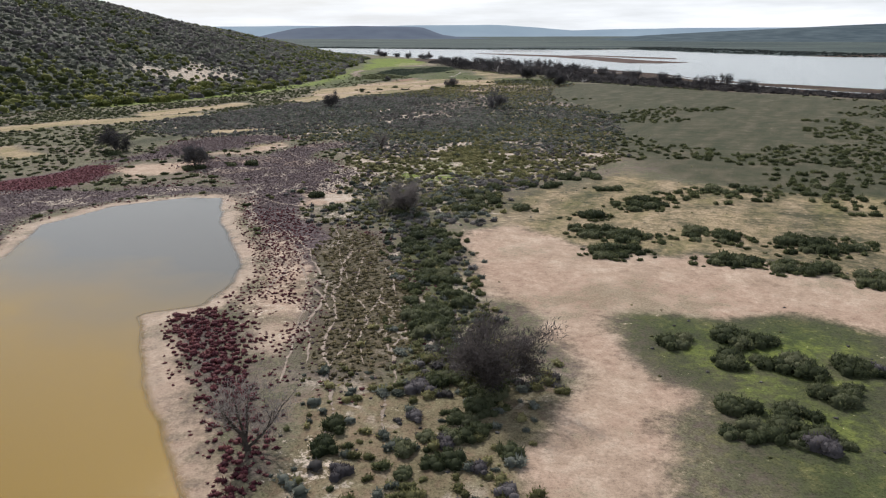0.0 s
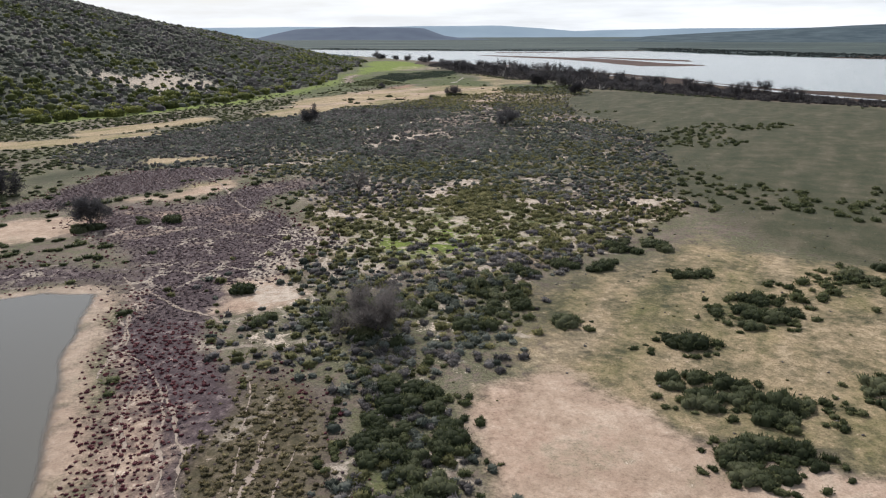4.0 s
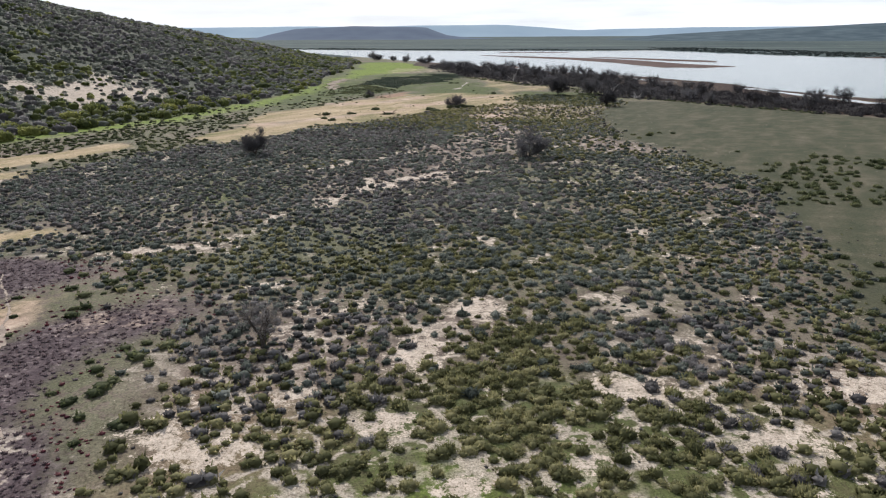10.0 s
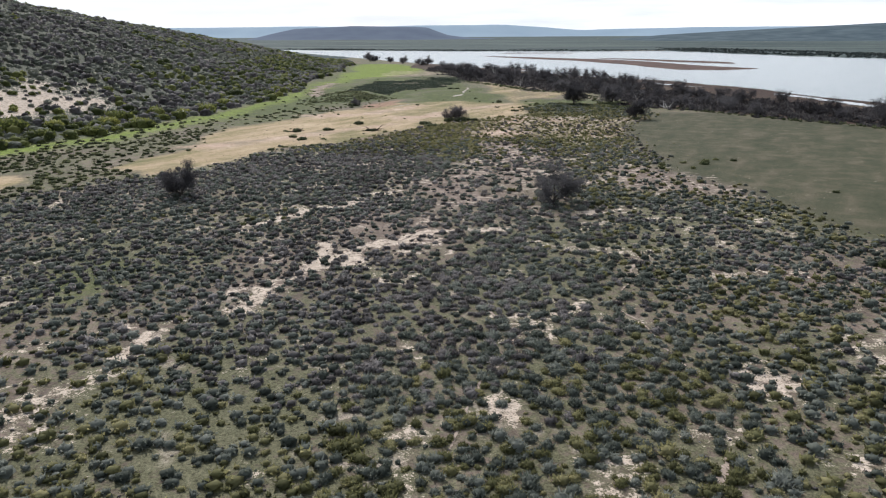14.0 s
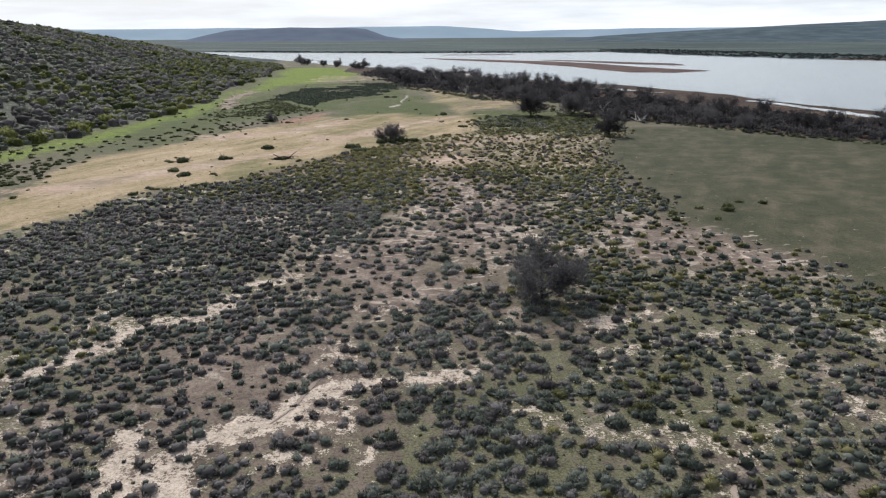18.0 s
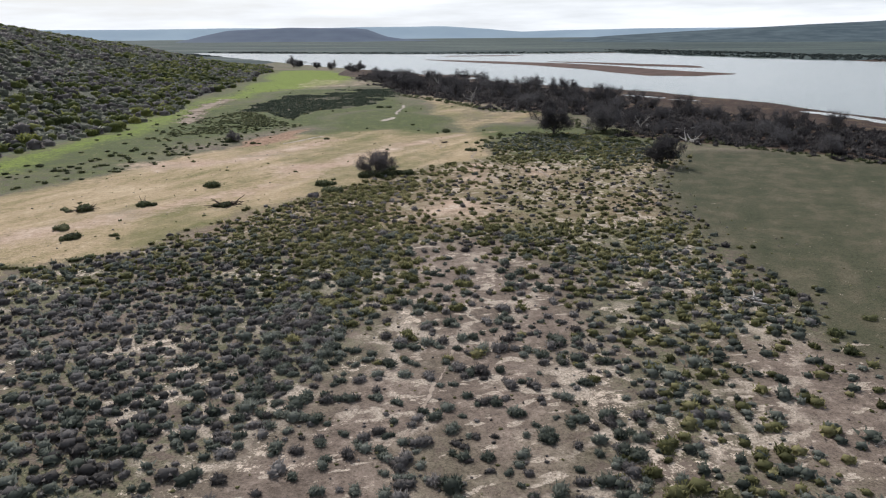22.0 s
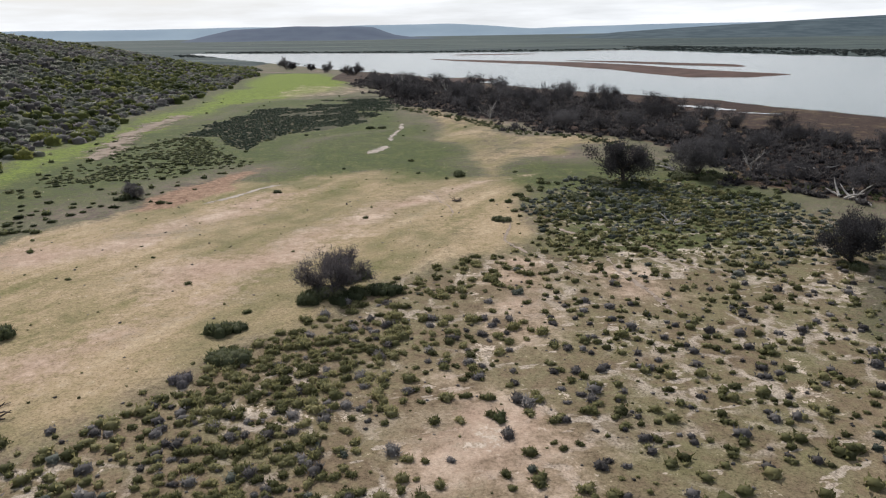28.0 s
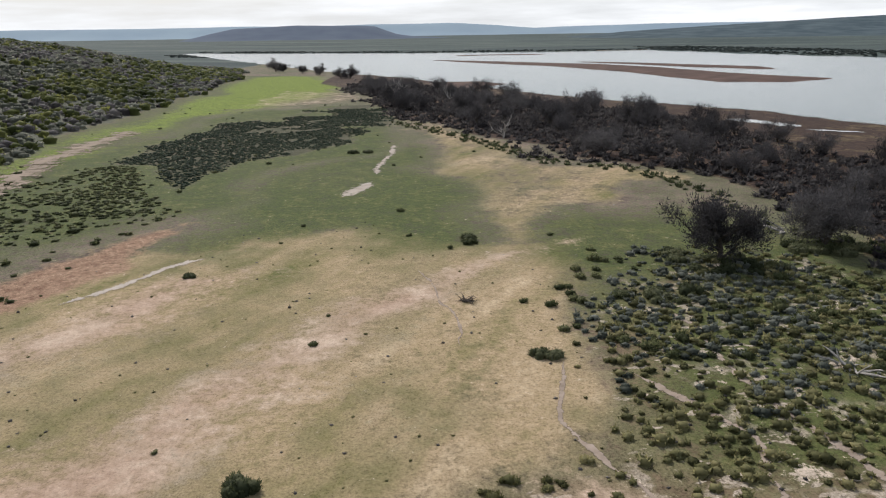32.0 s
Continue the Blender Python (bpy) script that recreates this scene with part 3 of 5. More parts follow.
def ground_z(x, y):
    x, y = np.asarray(x, float), np.asarray(y, float)
    z = -0.3 + 0.18 * (fbm(x, y, 14, 40, 3) - 0.5) + 0.5 * (fbm(x, y, 60, 50, 2) - 0.5) * np.clip((np.abs(x - 5) - 20) / 40, 0, 1)
    h = rise(x, y)
    z = z + h * (1 + 0.22 * (fbm(x, y, 45, 60, 3) - 0.5))
    shore = edge_distance(LAKE, x, y) + 9 * (fbm(x, y, 30, 70, 3) - 0.5)
    z = z + np.clip((shore + 40) / 40, 0, 1) * (LAKE_Z - z)
    z = np.where(shore > 0, LAKE_Z - np.minimum(shore * 0.05, 1.0), z)
    pond = edge_distance(POND, x, y) + 1.6 * (fbm(x, y, 7, 80, 3) - 0.5)
    z = z + np.clip((pond + 6) / 6, 0, 1) * (POND_Z - z) * (pond > -6)
    return np.where(pond > 0, POND_Z - np.minimum(pond * 0.05, np.interp(y, [22, 32, 44, 58], [0.13, 0.2, 0.36, 0.5])), z)


def cover(x, y):
    """What lies on the ground at each place: shares of 0 to 1."""
    x, y = np.asarray(x, float), np.asarray(y, float)
    wx, wy = x + 5 * (fbm(x, y, 9, 90, 3) - 0.5), y + 7 * (fbm(x, y, 9, 95, 3) - 0.5)
    broad = np.clip((y - 270) / 60, 0, 1)
    wx, wy = wx + 14 * broad * (fbm(x, y, 22, 97, 3) - 0.5), wy + 30 * broad * (fbm(x, y, 22, 99, 3) - 0.5)
    pond, lake = edge_distance(POND, x, y), edge_distance(LAKE, x, y)
    c = {"red": np.maximum(np.maximum(1.1 * zone(RED[1:], wx, wy, 1.5), 0.55 * zone(RED[:1], wx, wy, 1.5)), 0.95 * zone(DULL, wx, wy, 2.5))}
    c["dull"], c["crimson"] = zone(DULL, wx, wy, 2.5), zone([RED[2]], wx, wy, 1.5)
    c["sand"] = np.maximum(zone(SANDS, wx, wy, 2.0) * np.where(y > 270, 0.42, 1), 0.68 * zone([PINK], wx, wy, 2.0), )
    c["sand"] = np.maximum(c["sand"], 0.85 * zone(PALE, wx, wy, 4.0))
    c["sand"] = np.maximum(c["sand"], 0.75 * np.clip(1 - np.abs(pond + 0.5) / 2.5, 0, 1) * (pond < 1))
    c["sand"] = np.maximum(c["sand"], pond > 0.5)
    c["sand"] = c["sand"] * (1 - 0.8 * zone([DULL[1]], wx, wy, 1.0))
    c["salt"] = zone([DULL[0]], wx, wy, 2.0) * np.clip((fbm(0.5 * x + 0.2 * y, y - 0.5 * x, 7, 148, 3) - 0.53) / 0.14, 0, 1)
    c["sand"] = np.maximum(c["sand"], 0.42 * c["salt"])
    c["straw"] = zone(STRAW, wx, wy, 2.2) * (0.45 + 0.75 * fbm(x, y * 0.5, 12, 100, 3)) * np.interp(x, [-58, -36], [1.3, 1]) * np.where((y > 304) & (x > 8), 0.72, np.where(y < 100, 0.56, 1))
    c["olive"], c["grass"], c["lush"] = zone(OLIVE, wx, wy, 4.0), zone(GRASS, wx, wy, 5.0), zone(LUSH, wx, wy, 5.0)
    c["grass"] = c["grass"] * (1 - 0.5 * zone([GRASS[0]], wx, wy, 3.0))
    c["grass"] = np.maximum(c["grass"], np.clip(c["straw"] * 1.4, 0, 1) * np.clip((fbm(x, 0.6 * y - 0.4 * x, 8, 105, 3) - 0.54) / 0.14, 0, 0.5) * (y > 195))
    c["belt"], c["thicket"] = zone([BELT], wx, wy, 3.0), zone([THICKET], wx + 6 * (fbm(x, y, 8, 98, 3) - 0.5), wy + 26 * (fbm(x, y, 8, 96, 3) - 0.5), 1.5)
    c["hill"] = np.clip((np.interp(wy, BASE_Y, BASE_X) - wx) / 3.0, 0, 1) * (y < 660)
    # far: share of the ground that takes the haze-blued colour
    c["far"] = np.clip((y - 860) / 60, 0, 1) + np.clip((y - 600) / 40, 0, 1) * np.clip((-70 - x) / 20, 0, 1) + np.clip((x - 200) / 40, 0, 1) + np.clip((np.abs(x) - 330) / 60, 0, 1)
    c["mud"] = np.clip((lake + 52) / 14, 0, 1) * (x > -20) * (y < 640)
    c["mud"] = np.maximum(c["mud"], 0.8 * c["belt"] * (x > 0))
    c["wet"] = np.clip((pond + 2.2) / 1.8, 0, 1)
    patch = fbm(x, y, 3.2, 110, 4)
    field = np.maximum(zone([FIELD], wx, wy, 2.5), zone([NEARGREEN], wx, wy, 1.5))
    c["field"] = field
    bare = np.clip((patch - 0.60) / 0.12, 0, 1) * field * 0.5
    spot = np.zeros(np.shape(x))
    for sx_, sy_, rx_, ry_ in SPOTS:
        spot = np.maximum(spot, 1.25 - np.hypot((wx - sx_) / rx_, (wy - sy_) / ry_))
    bare = np.maximum(bare, np.clip(spot, 0, 0.75))
    jx, jy = x + 2.6 * (fbm(x, y, 4, 120, 3) - 0.5), y + 2.6 * (fbm(x, y, 4, 125, 3) - 0.5)
    for line in STREAKS:
        bare = np.maximum(bare, np.clip(1.15 - line_distance(line, jx, jy) / 1.25, 0, 1) * np.clip(2.1 * fbm(x, y, 5, 130, 3) - 0.15, 0, 0.85))
    bare = np.maximum(bare, 0.2 * zone([PINK], wx, wy, 1.0))
    slip = 1.3 * np.exp(-(((x + 84) / 11) ** 2) - ((y - 254) / 20) ** 2) + 0.8 * np.exp(-(((x + 100) / 7) ** 2) - ((y - 236) / 9) ** 2)
    c["slip"] = np.clip(slip * (1.9 * fbm(x, y, 7, 135, 4) - 0.1), 0, 0.85)
    c["bare"] = np.clip(np.maximum(bare, c["slip"]), 0, 1)
    c["brown"] = zone(BROWN, wx, wy, 3.0) * np.clip(2.2 * fbm(x, y, 8, 145, 3) - 0.1, 0.6, 1)
    c["tan"] = field * np.maximum(np.clip((y - 222) / 12, 0, 1), 0.9 * np.clip(1.4 - np.abs(y - 98) / 12, 0, 1) + np.clip((37 - y) / 5, 0, 1))
    c["rust"] = zone([RUST], wx, wy, 1.5)
    c["chips"] = np.maximum(0.8 * c["brown"], np.maximum(0.6 * zone([OPEN_SCRUB], wx, wy, 3.0), 0.55 * field * np.clip((y - 150) / 20, 0, 1) * np.clip((x - 8) / 8, 0, 1))) * np.clip(2.4 * fbm(x, y, 6, 147, 3) - 0.3, 0.2, 1)
    c["tight"] = zone([TIGHT], wx, wy, 2.5)
    c["low_green"] = zone([LOW_GREEN], wx + 5 * (fbm(x, y, 8, 98, 3) - 0.5), wy + 16 * (fbm(x, y, 8, 96, 3) - 0.5), 1.5)
    c["grass"] = np.maximum(c["grass"], np.maximum(0.75 * zone([UNDER_BUSH], wx, wy, 1.5) * np.interp(y, [31, 37], [0.12, 1]), np.maximum(np.maximum(0.55 * zone([OPEN_SCRUB], wx, wy, 3.0), 0.8 * zone([LEAFY], wx, wy, 3.0)), 0.8 * c["low_green"])))
    c["grass"] = np.maximum(c["grass"], 0.75 * np.clip((y - 232) / 20, 0, 1) * np.clip((-26 - x) / 8, 0, 1) * (1 - c["hill"]) * (y < 560) * (1 - np.clip(1.2 * c["straw"], 0, 1)))
    c["olive"] = np.maximum(c["olive"], 0.95 * c["thicket"])
    c["grass"] = c["grass"] * (1 - 0.85 * c["thicket"])
    c["lush"] = np.maximum(c["lush"], 0.42 * zone([NEAR_LAWN], wx, wy, 2.5))
    c["brown"] = np.maximum(c["brown"], 0.85 * field * np.maximum(np.clip(1.5 - np.abs(wy - 103) / 17, 0, 1), 0.6 * np.clip((y - 226) / 8, 0, 1) * np.clip((264 - y) / 8, 0, 1)) * (1 - c["lush"]))
    c["umber"] = zone([DULL[1]], wx, wy, 2.0)
    c["web"] = 0.1 * field + 0.16 * c["umber"] + 0.34 * np.clip(c["dull"] - c["umber"], 0, 1) * np.clip((110 - y) / 8, 0.2, 1) + field * (0.22 - 0.2 * np.clip((y - 112) / 10, 0, 1) * np.clip((195 - y) / 15, 0, 1) + 0.5 * np.clip(1.4 - np.abs(y - 99) / 16, 0, 1) + 0.02 * c["brown"] + 0.12 * np.clip(1 - np.abs(y - 205) / 40, 0, 1) * (np.abs(x - 12) < 22) + 0.06 * np.clip((y - 228) / 8, 0, 1) * np.clip((266 - y) / 8, 0, 1) * np.clip((x - 8) / 6, 0, 1))
    return c


# ---- ground sheet, ponds, lake ----
def mesh_from(name, verts, faces, material, attrs=None, smooth=False):
    """A mesh out of arrays; faces all with the same number of corners."""
    me = bpy.data.meshes.new(name)
    verts, faces = np.asarray(verts, np.float32), np.asarray(faces, np.int32)
    n, k = faces.shape
    me.vertices.add(len(verts)), me.loops.add(n * k), me.polygons.add(n)
    me.vertices.foreach_set("co", verts.ravel())
    me.loops.foreach_set("vertex_index", faces.ravel())
    me.polygons.foreach_set("loop_start", np.arange(0, n * k, k, dtype=np.int32))
    me.polygons.foreach_set("use_smooth", np.full(n, smooth))
    me.update(calc_edges=True)
    for key, values in (attrs or {}).items():
        me.attributes.new(key, "FLOAT", "POINT").data.foreach_set("value", np.asarray(values, np.float32))
    me.materials.append(material)
    return me


def steps(*marks):
    """Grid lines from (start, spacing) to (start, spacing) ... to the end."""
    out = []
    for (a, s), (b, _) in zip(marks, marks[1:]):
        out += list(np.arange(a, b, s))
    return np.array(out + [marks[-1][0]])


def sheet(xs, ys):
    gx, gy = np.meshgrid(xs, ys)
    i = np.arange(len(xs) * len(ys)).reshape(len(ys), len(xs))
    quads = np.stack([i[:-1, :-1], i[:-1, 1:], i[1:, 1:], i[1:, :-1]], -1).reshape(-1, 4)
    return gx.ravel(), gy.ravel(), quads


gx, gy, quads = sheet(
    steps((-4900, 400), (-900, 60), (-420, 12), (-240, 3), (-60, 1.0), (66, 2.5), (180, 6), (420, 40), (900, 400), (4900, 1)),
    steps((-600, 100), (-100, 10), (10, 0.9), (310, 1.5), (420, 2.5), (640, 6), (1000, 30), (1600, 200), (4900, 1)),
)
gc = cover(gx, gy)
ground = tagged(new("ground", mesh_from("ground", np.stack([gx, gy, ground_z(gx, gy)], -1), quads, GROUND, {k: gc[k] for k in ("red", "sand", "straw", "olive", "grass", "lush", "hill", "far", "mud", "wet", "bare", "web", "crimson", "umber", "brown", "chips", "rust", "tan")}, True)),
                "sandy salt-flat ground with dry grass, rising to a scrubby hill", "ground", kind="structure")


def water(name, outline, z, xs, ys, material, grow, full, label):
    x, y, f = sheet(xs, ys)
    inside = edge_distance(outline, x, y)
    keep = (inside[f] > -grow).all(1)
    depth = np.clip(z - ground_z(x, y), 0, None) / full
    used, back = np.unique(f[keep], return_inverse=True)
    me = mesh_from(name, np.stack([x, y, np.full(x.shape, z)], -1)[used], back.reshape(-1, 4), material, {"depth": depth[used], "silt": np.interp(y + 0.5 * (x + 20) + 14 * (fbm(x, y, 14, 630, 3) - 0.5), [33, 57], [0, 1])[used]}, True)
    return tagged(new(name, me), label, "water", kind="structure")


water("pond", POND, POND_Z, steps((-96, 1.0), (-46, 0.5), (-8, 1)), steps((-10, 1.0), (20, 0.5), (84, 1)), POND_WATER, 1.5, 0.5, "still shallow pond of yellowish murky water")
water("lake", LAKE, LAKE_Z, steps((-260, 10), (-30, 4), (240, 20), (1300, 1)), steps((40, 4), (640, 10), (1070, 1)), LAKE_WATER, 8, 1.0, "wide pale lake reflecting a cloudy sky")


# ---- plants ----
def shrub_shape(seed, lobes, leaves, sides=5, leaf=(0.15, 0.08), tall=0.66, spread=0.5, body=0.62):
    """One low bush of radius about 1: domed lobes with short ragged leafy sprays on them."""
    r = np.random.default_rng(seed)
    v, f, centres = [], [], []
    for i in range(lobes):
        a, d = r.uniform(0, 6.283), spread * math.sqrt(r.uniform(0.3, 1)) * (i > 0)
        size = body if i == 0 else body * r.uniform(0.5, 0.85)
        c = np.array([d * math.cos(a), d * math.sin(a), tall * (body - size) * 0.6 + 0.12 * size])
        centres.append((c, size))
        n, base = (sides if i == 0 else max(sides - 1, 4)), len(v)
        for h, w in ((-0.2, 0.86), (0.55, 0.82)):
            for j in range(n):
                t, q = 6.283 * (j + 0.5 * (h > 0)) / n, size * w * r.uniform(0.85, 1.1)
                v.append((c[0] + q * math.cos(t), c[1] + q * math.sin(t), max(c[2] + size * h * tall * 1.1, -0.06)))
        v.append((c[0] + 0.1 * size, c[1], c[2] + size * tall * 1.12))
        for j in range(n):
            p, q = base + j, base + (j + 1) % n
            f += [(p, q, q + n), (p, q + n, p + n), (p + n, q + n, base + 2 * n)]
    for i in range(leaves):
        c, size = centres[min(int(r.random() ** 1.3 * lobes), lobes - 1)]
        a, u = r.uniform(0, 6.283), r.uniform(-0.15, 1)
        w = math.sqrt(1 - u * u)
        n = np.array([w * math.cos(a), w * math.sin(a), u * tall * 1.1])
        p = c + n * size * (r.uniform(0.55, 1.0) if leaves > 9 else r.uniform(0.3, 0.5))
        side = np.cross(n, r.normal(size=3))
        side /= np.linalg.norm(side) + 1e-6
        tip = p + n * size * (0.10 if leaves > 9 else 0.45) + (0.6 * n + np.array([0, 0, 0.7]) + 0.4 * r.normal(size=3)) * leaf[0] * r.uniform(0.6, 1.3)
        p[2], tip[2] = max(p[2], 0.0), max(tip[2], 0.02)
        b = len(v)
        v += [tuple(p - side * leaf[1]), tuple(p + side * leaf[1]), tuple(tip)]
        f.append((b, b + 1, b + 2))
    return np.array(v), np.array(f)


SHAPES = {
    "near": [shrub_shape(10 + i, 2 + i % 2, 84, 5, (0.19, 0.075), 0.74, 0.5, 0.58) for i in range(12)],
    "mid": [shrub_shape(30 + i, 1 + (i % 3 == 0), 13, 4, (0.20, 0.14), 0.68, 0.5, 0.66) for i in range(8)],
    "tuft": [shrub_shape(70 + i, 1, 7, 4, (0.4, 0.17), 0.7, 0.5, 0.66) for i in range(6)],
    "mound": [shrub_shape(130 + i, 1, 9, 4, (0.3, 0.16), 0.5, 0.5, 0.6) for i in range(6)],
    "bramble": [shrub_shape(140 + i, 1, 24, 4, (0.34, 0.13), 0.72, 0.5, 0.52) for i in range(6)],
    "big": [shrub_shape(90 + i, 6 + i % 3, 330, 7, (0.12, 0.05), 0.85, 0.62, 0.58) for i in range(6)],
    "foot": [shrub_shape(100 + i, 7, 420, 8, (0.09, 0.06), 0.85, 0.6, 0.6) for i in range(5)],
    "hill": [shrub_shape(110 + i, 1, 8, 5, (0.22, 0.20), 0.72, 0.5, 0.78) for i in range(8)],
}


def places(box, spacing, chance, seed, jitter=0.48):
    """Spots on a shaken grid, kept by the chance that the plan gives them."""
    r = np.random.default_rng(seed)
    x, y = np.meshgrid(np.arange(box[0], box[2], spacing), np.arange(box[1], box[3], spacing))
    x, y = x.ravel() + r.uniform(-jitter, jitter, x.size) * spacing * 1.6, y.ravel() + r.uniform(-jitter, jitter, x.size) * spacing * 1.6
    keep = r.random(x.size) < chance(x, y)
    return x[keep], y[keep]


def sizes(n, lo, hi, seed):
    return lo + (hi - lo) * np.random.default_rng(seed).beta(1.6, 2.6, n)


def stuff(name, shapes, x, y, s, material, label, category, seed=0, flat=1.0):
    """All plants of one kind too many to count, as one object."""
    r = np.random.default_rng(seed)
    z = ground_z(x, y) - 0.03
    pick, turn, tall, tint = r.integers(0, len(shapes), len(x)), r.uniform(0, 6.283, len(x)), flat * r.uniform(0.8, 1.15, len(x)), r.random(len(x))
    vs, fs, ts, base = [], [], [], 0
    for k, (v, f) in enumerate(shapes):
        m = np.nonzero(pick == k)[0]
        if not len(m):
            continue
        c, q = np.cos(turn[m])[:, None] * s[m][:, None], np.sin(turn[m])[:, None] * s[m][:, None]
        vx, vy = v[None, :, 0] * c - v[None, :, 1] * q + x[m][:, None], v[None, :, 0] * q + v[None, :, 1] * c + y[m][:, None]
        vz = v[None, :, 2] * (s[m] * tall[m])[:, None] + z[m][:, None]
        vs.append(np.stack([vx, vy, vz], -1).reshape(-1, 3))
        fs.append((f[None] + (np.arange(len(m)) * len(v))[:, None, None] + base).reshape(-1, 3))
        ts.append(np.repeat(tint[m], len(v)))
        base += len(m) * len(v)
    me = mesh_from(name, np.concatenate(vs), np.concatenate(fs), material, {"tint": np.concatenate(ts)}, True)
    return tagged(new(name, me), label, category, kind="stuff")


STEM_MESH = []


def stems():
    """A bundle of short woody stems under a bush."""
    if not STEM_MESH:
        r, v, f = np.random.default_rng(5), [], []
        for i in range(5):
            a, b = r.uniform(0, 6.283), len(v)
            for k in range(3):
                t = a + 2.094 * k
                v.append((0.05 * math.cos(t) + 0.1 * math.cos(a), 0.05 * math.sin(t) + 0.1 * math.sin(a), -0.04))
            v.append((0.5 * math.cos(a), 0.5 * math.sin(a), 0.5))
            f += [(b, b + 1, b + 3), (b + 1, b + 2, b + 3), (b + 2, b, b + 3)]
        STEM_MESH.append(mesh_from("stem", v, f, BARK))
    return STEM_MESH[0]


def single(name, meshes, x, y, s, label, category, group, seed):
    """Plants that stand near the line of flight, each a thing with its stems."""
    r = np.random.default_rng(seed)
    z = ground_z(x, y) - 0.03
    for i in range(len(x)):
        ob = new(name, meshes[r.integers(len(meshes))])
        ob.matrix_basis = Matrix.LocRotScale((x[i], y[i], z[i]), Euler((0, 0, r.uniform(0, 6.283))), (s[i], s[i], s[i] * r.uniform(0.8, 1.15)))
        tagged(ob, label, category, group)
        new("stem", stems()).parent = ob


def plants(name, shapes_near, shapes_far, x, y, s, material, label, category, group, seed, count=300, split=10):
    """A kind of shrub: the nearest to the line of flight singly, the rest joined."""
    away = np.abs(x - 5 - 0.01 * y) + 60 * ((y < 22) | (y > 330))
    order = np.argsort(away)
    near, rest = order[:count], order[count:]
    meshes = [mesh_from(name, v, f, material, {"tint": np.full(len(v), 0.13 * i)}, True) for i, (v, f) in enumerate(shapes_near)]
    single(name, meshes, x[near], y[near], s[near], label, category, group, seed)
    close = rest[away[rest] < split]
    far = rest[away[rest] >= split]
    if len(close):
        stuff(name + "_patch", shapes_near, x[close], y[close], s[close], material, label, category, seed + 1)
    if len(far):
        stuff(name + "_patch", shapes_far, x[far], y[far], s[far], material, label, category, seed + 2)


def clear(c):
    """Share of ground that is neither bare nor open."""
    return np.clip(1 - 1.1 * c["bare"], 0.06, 1) * np.clip(1 - c["sand"], 0, 1) * np.clip(1 - 1.4 * c["straw"], 0.0, 1)


def field_chance(x, y):
    c = cover(x, y)
    c["brown"] = c["brown"] * (y > 140)
    thin = np.clip((fbm(x, y, 4.0, 140, 3) - 0.24) / 0.2, 0.42, 1)
    open_ground = 1 - 0.12 * np.clip(1.5 - np.abs(y - 97) / 14, 0, 1) - 0.62 * np.clip((36 - y) / 4, 0, 1) - 0.12 * np.clip((y - 224) / 10, 0, 1) * np.clip((268 - y) / 8, 0, 1)
    return c["field"] * open_ground * clear(c) * thin * (1 - 0.74 * c["brown"]) * (1 + 1.1 * c["tight"]) * (1 - 0.3 * zone([OPEN_SCRUB], x, y, 2.0)) * (1 - 0.55 * c["lush"]) * (1 - 0.9 * np.clip(c["red"] * 1.3, 0, 1))


fx, fy = places((-72, 14, 52, 300), 0.57, field_chance, 201)
kind = 0.6 * fbm(fx, fy, 22, 150, 2) + 0.4 * np.random.default_rng(202).random(len(fx))
lighter = np.clip(1 - np.abs(fy - 100) / 16, 0, 1) * 0.22 + np.clip(1 - np.abs(fy - 245) / 30, 0, 1) * 0.10
k1, k2 = kind + lighter + 0.12 * np.clip((fy - 195) / 30, 0, 1) > np.interp(fy, [112, 125, 188, 200, 224, 228], [0.56, 0.67, 0.68, 0.66, 0.66, 0.56]), kind < np.where(fy > 258, 0.0, np.where(fy > 224, 0.36, 0.42))
fs = sizes(len(fx), 0.24, 0.9, 203) * np.interp(fy, [60, 84, 110, 122, 165, 185, 222, 235], [0.9, 1.08, 1.05, 0.95, 0.95, 1, 1, 0.9])
for name, sel, mat, label, seed in (
    ("saltbush", ~k1 & ~k2, "saltbush", "low grey-green saltbush shrub on sandy ground", 210),
    ("heath_shrub", k1, "heath", "low olive-green heath shrub on sandy ground", 220),
    ("grey_shrub", k2 & ~k1, "grey", "low dry grey twiggy shrub on sandy ground", 230),
):
    plants(name, SHAPES["near"], SHAPES["mid"], fx[sel], fy[sel], fs[sel], LEAF[mat], label, "shrub", name + "s of the flat", seed)


def tuft_chance(x, y):
    c = cover(x, y)
    return np.maximum(0.5 * c["field"], 0.16 * np.maximum(c["straw"], c["olive"]) * (x < 40)) * (1 - 0.8 * np.clip(c["bare"], 0, 1)) * (1 - c["sand"]) * (1 - np.clip(c["red"], 0, 1))


ux, uy = places((-34, 16, 42, 310), 0.95, tuft_chance, 206)
for name, sel, mat, label, seed in (("dry_tuft", np.arange(len(ux)) % 2 == 0, "grey", "small dry grey-brown tuft on sandy ground", 207), ("green_tuft", np.arange(len(ux)) % 2 == 1, "heath", "small olive-green tuft on sandy ground", 208)):
    plants(name, SHAPES["tuft"], SHAPES["tuft"], ux[sel], uy[sel], sizes(sel.sum(), 0.10, 0.26, seed), LEAF[mat], label, "tuft", name + "s of the flat", seed, 60)


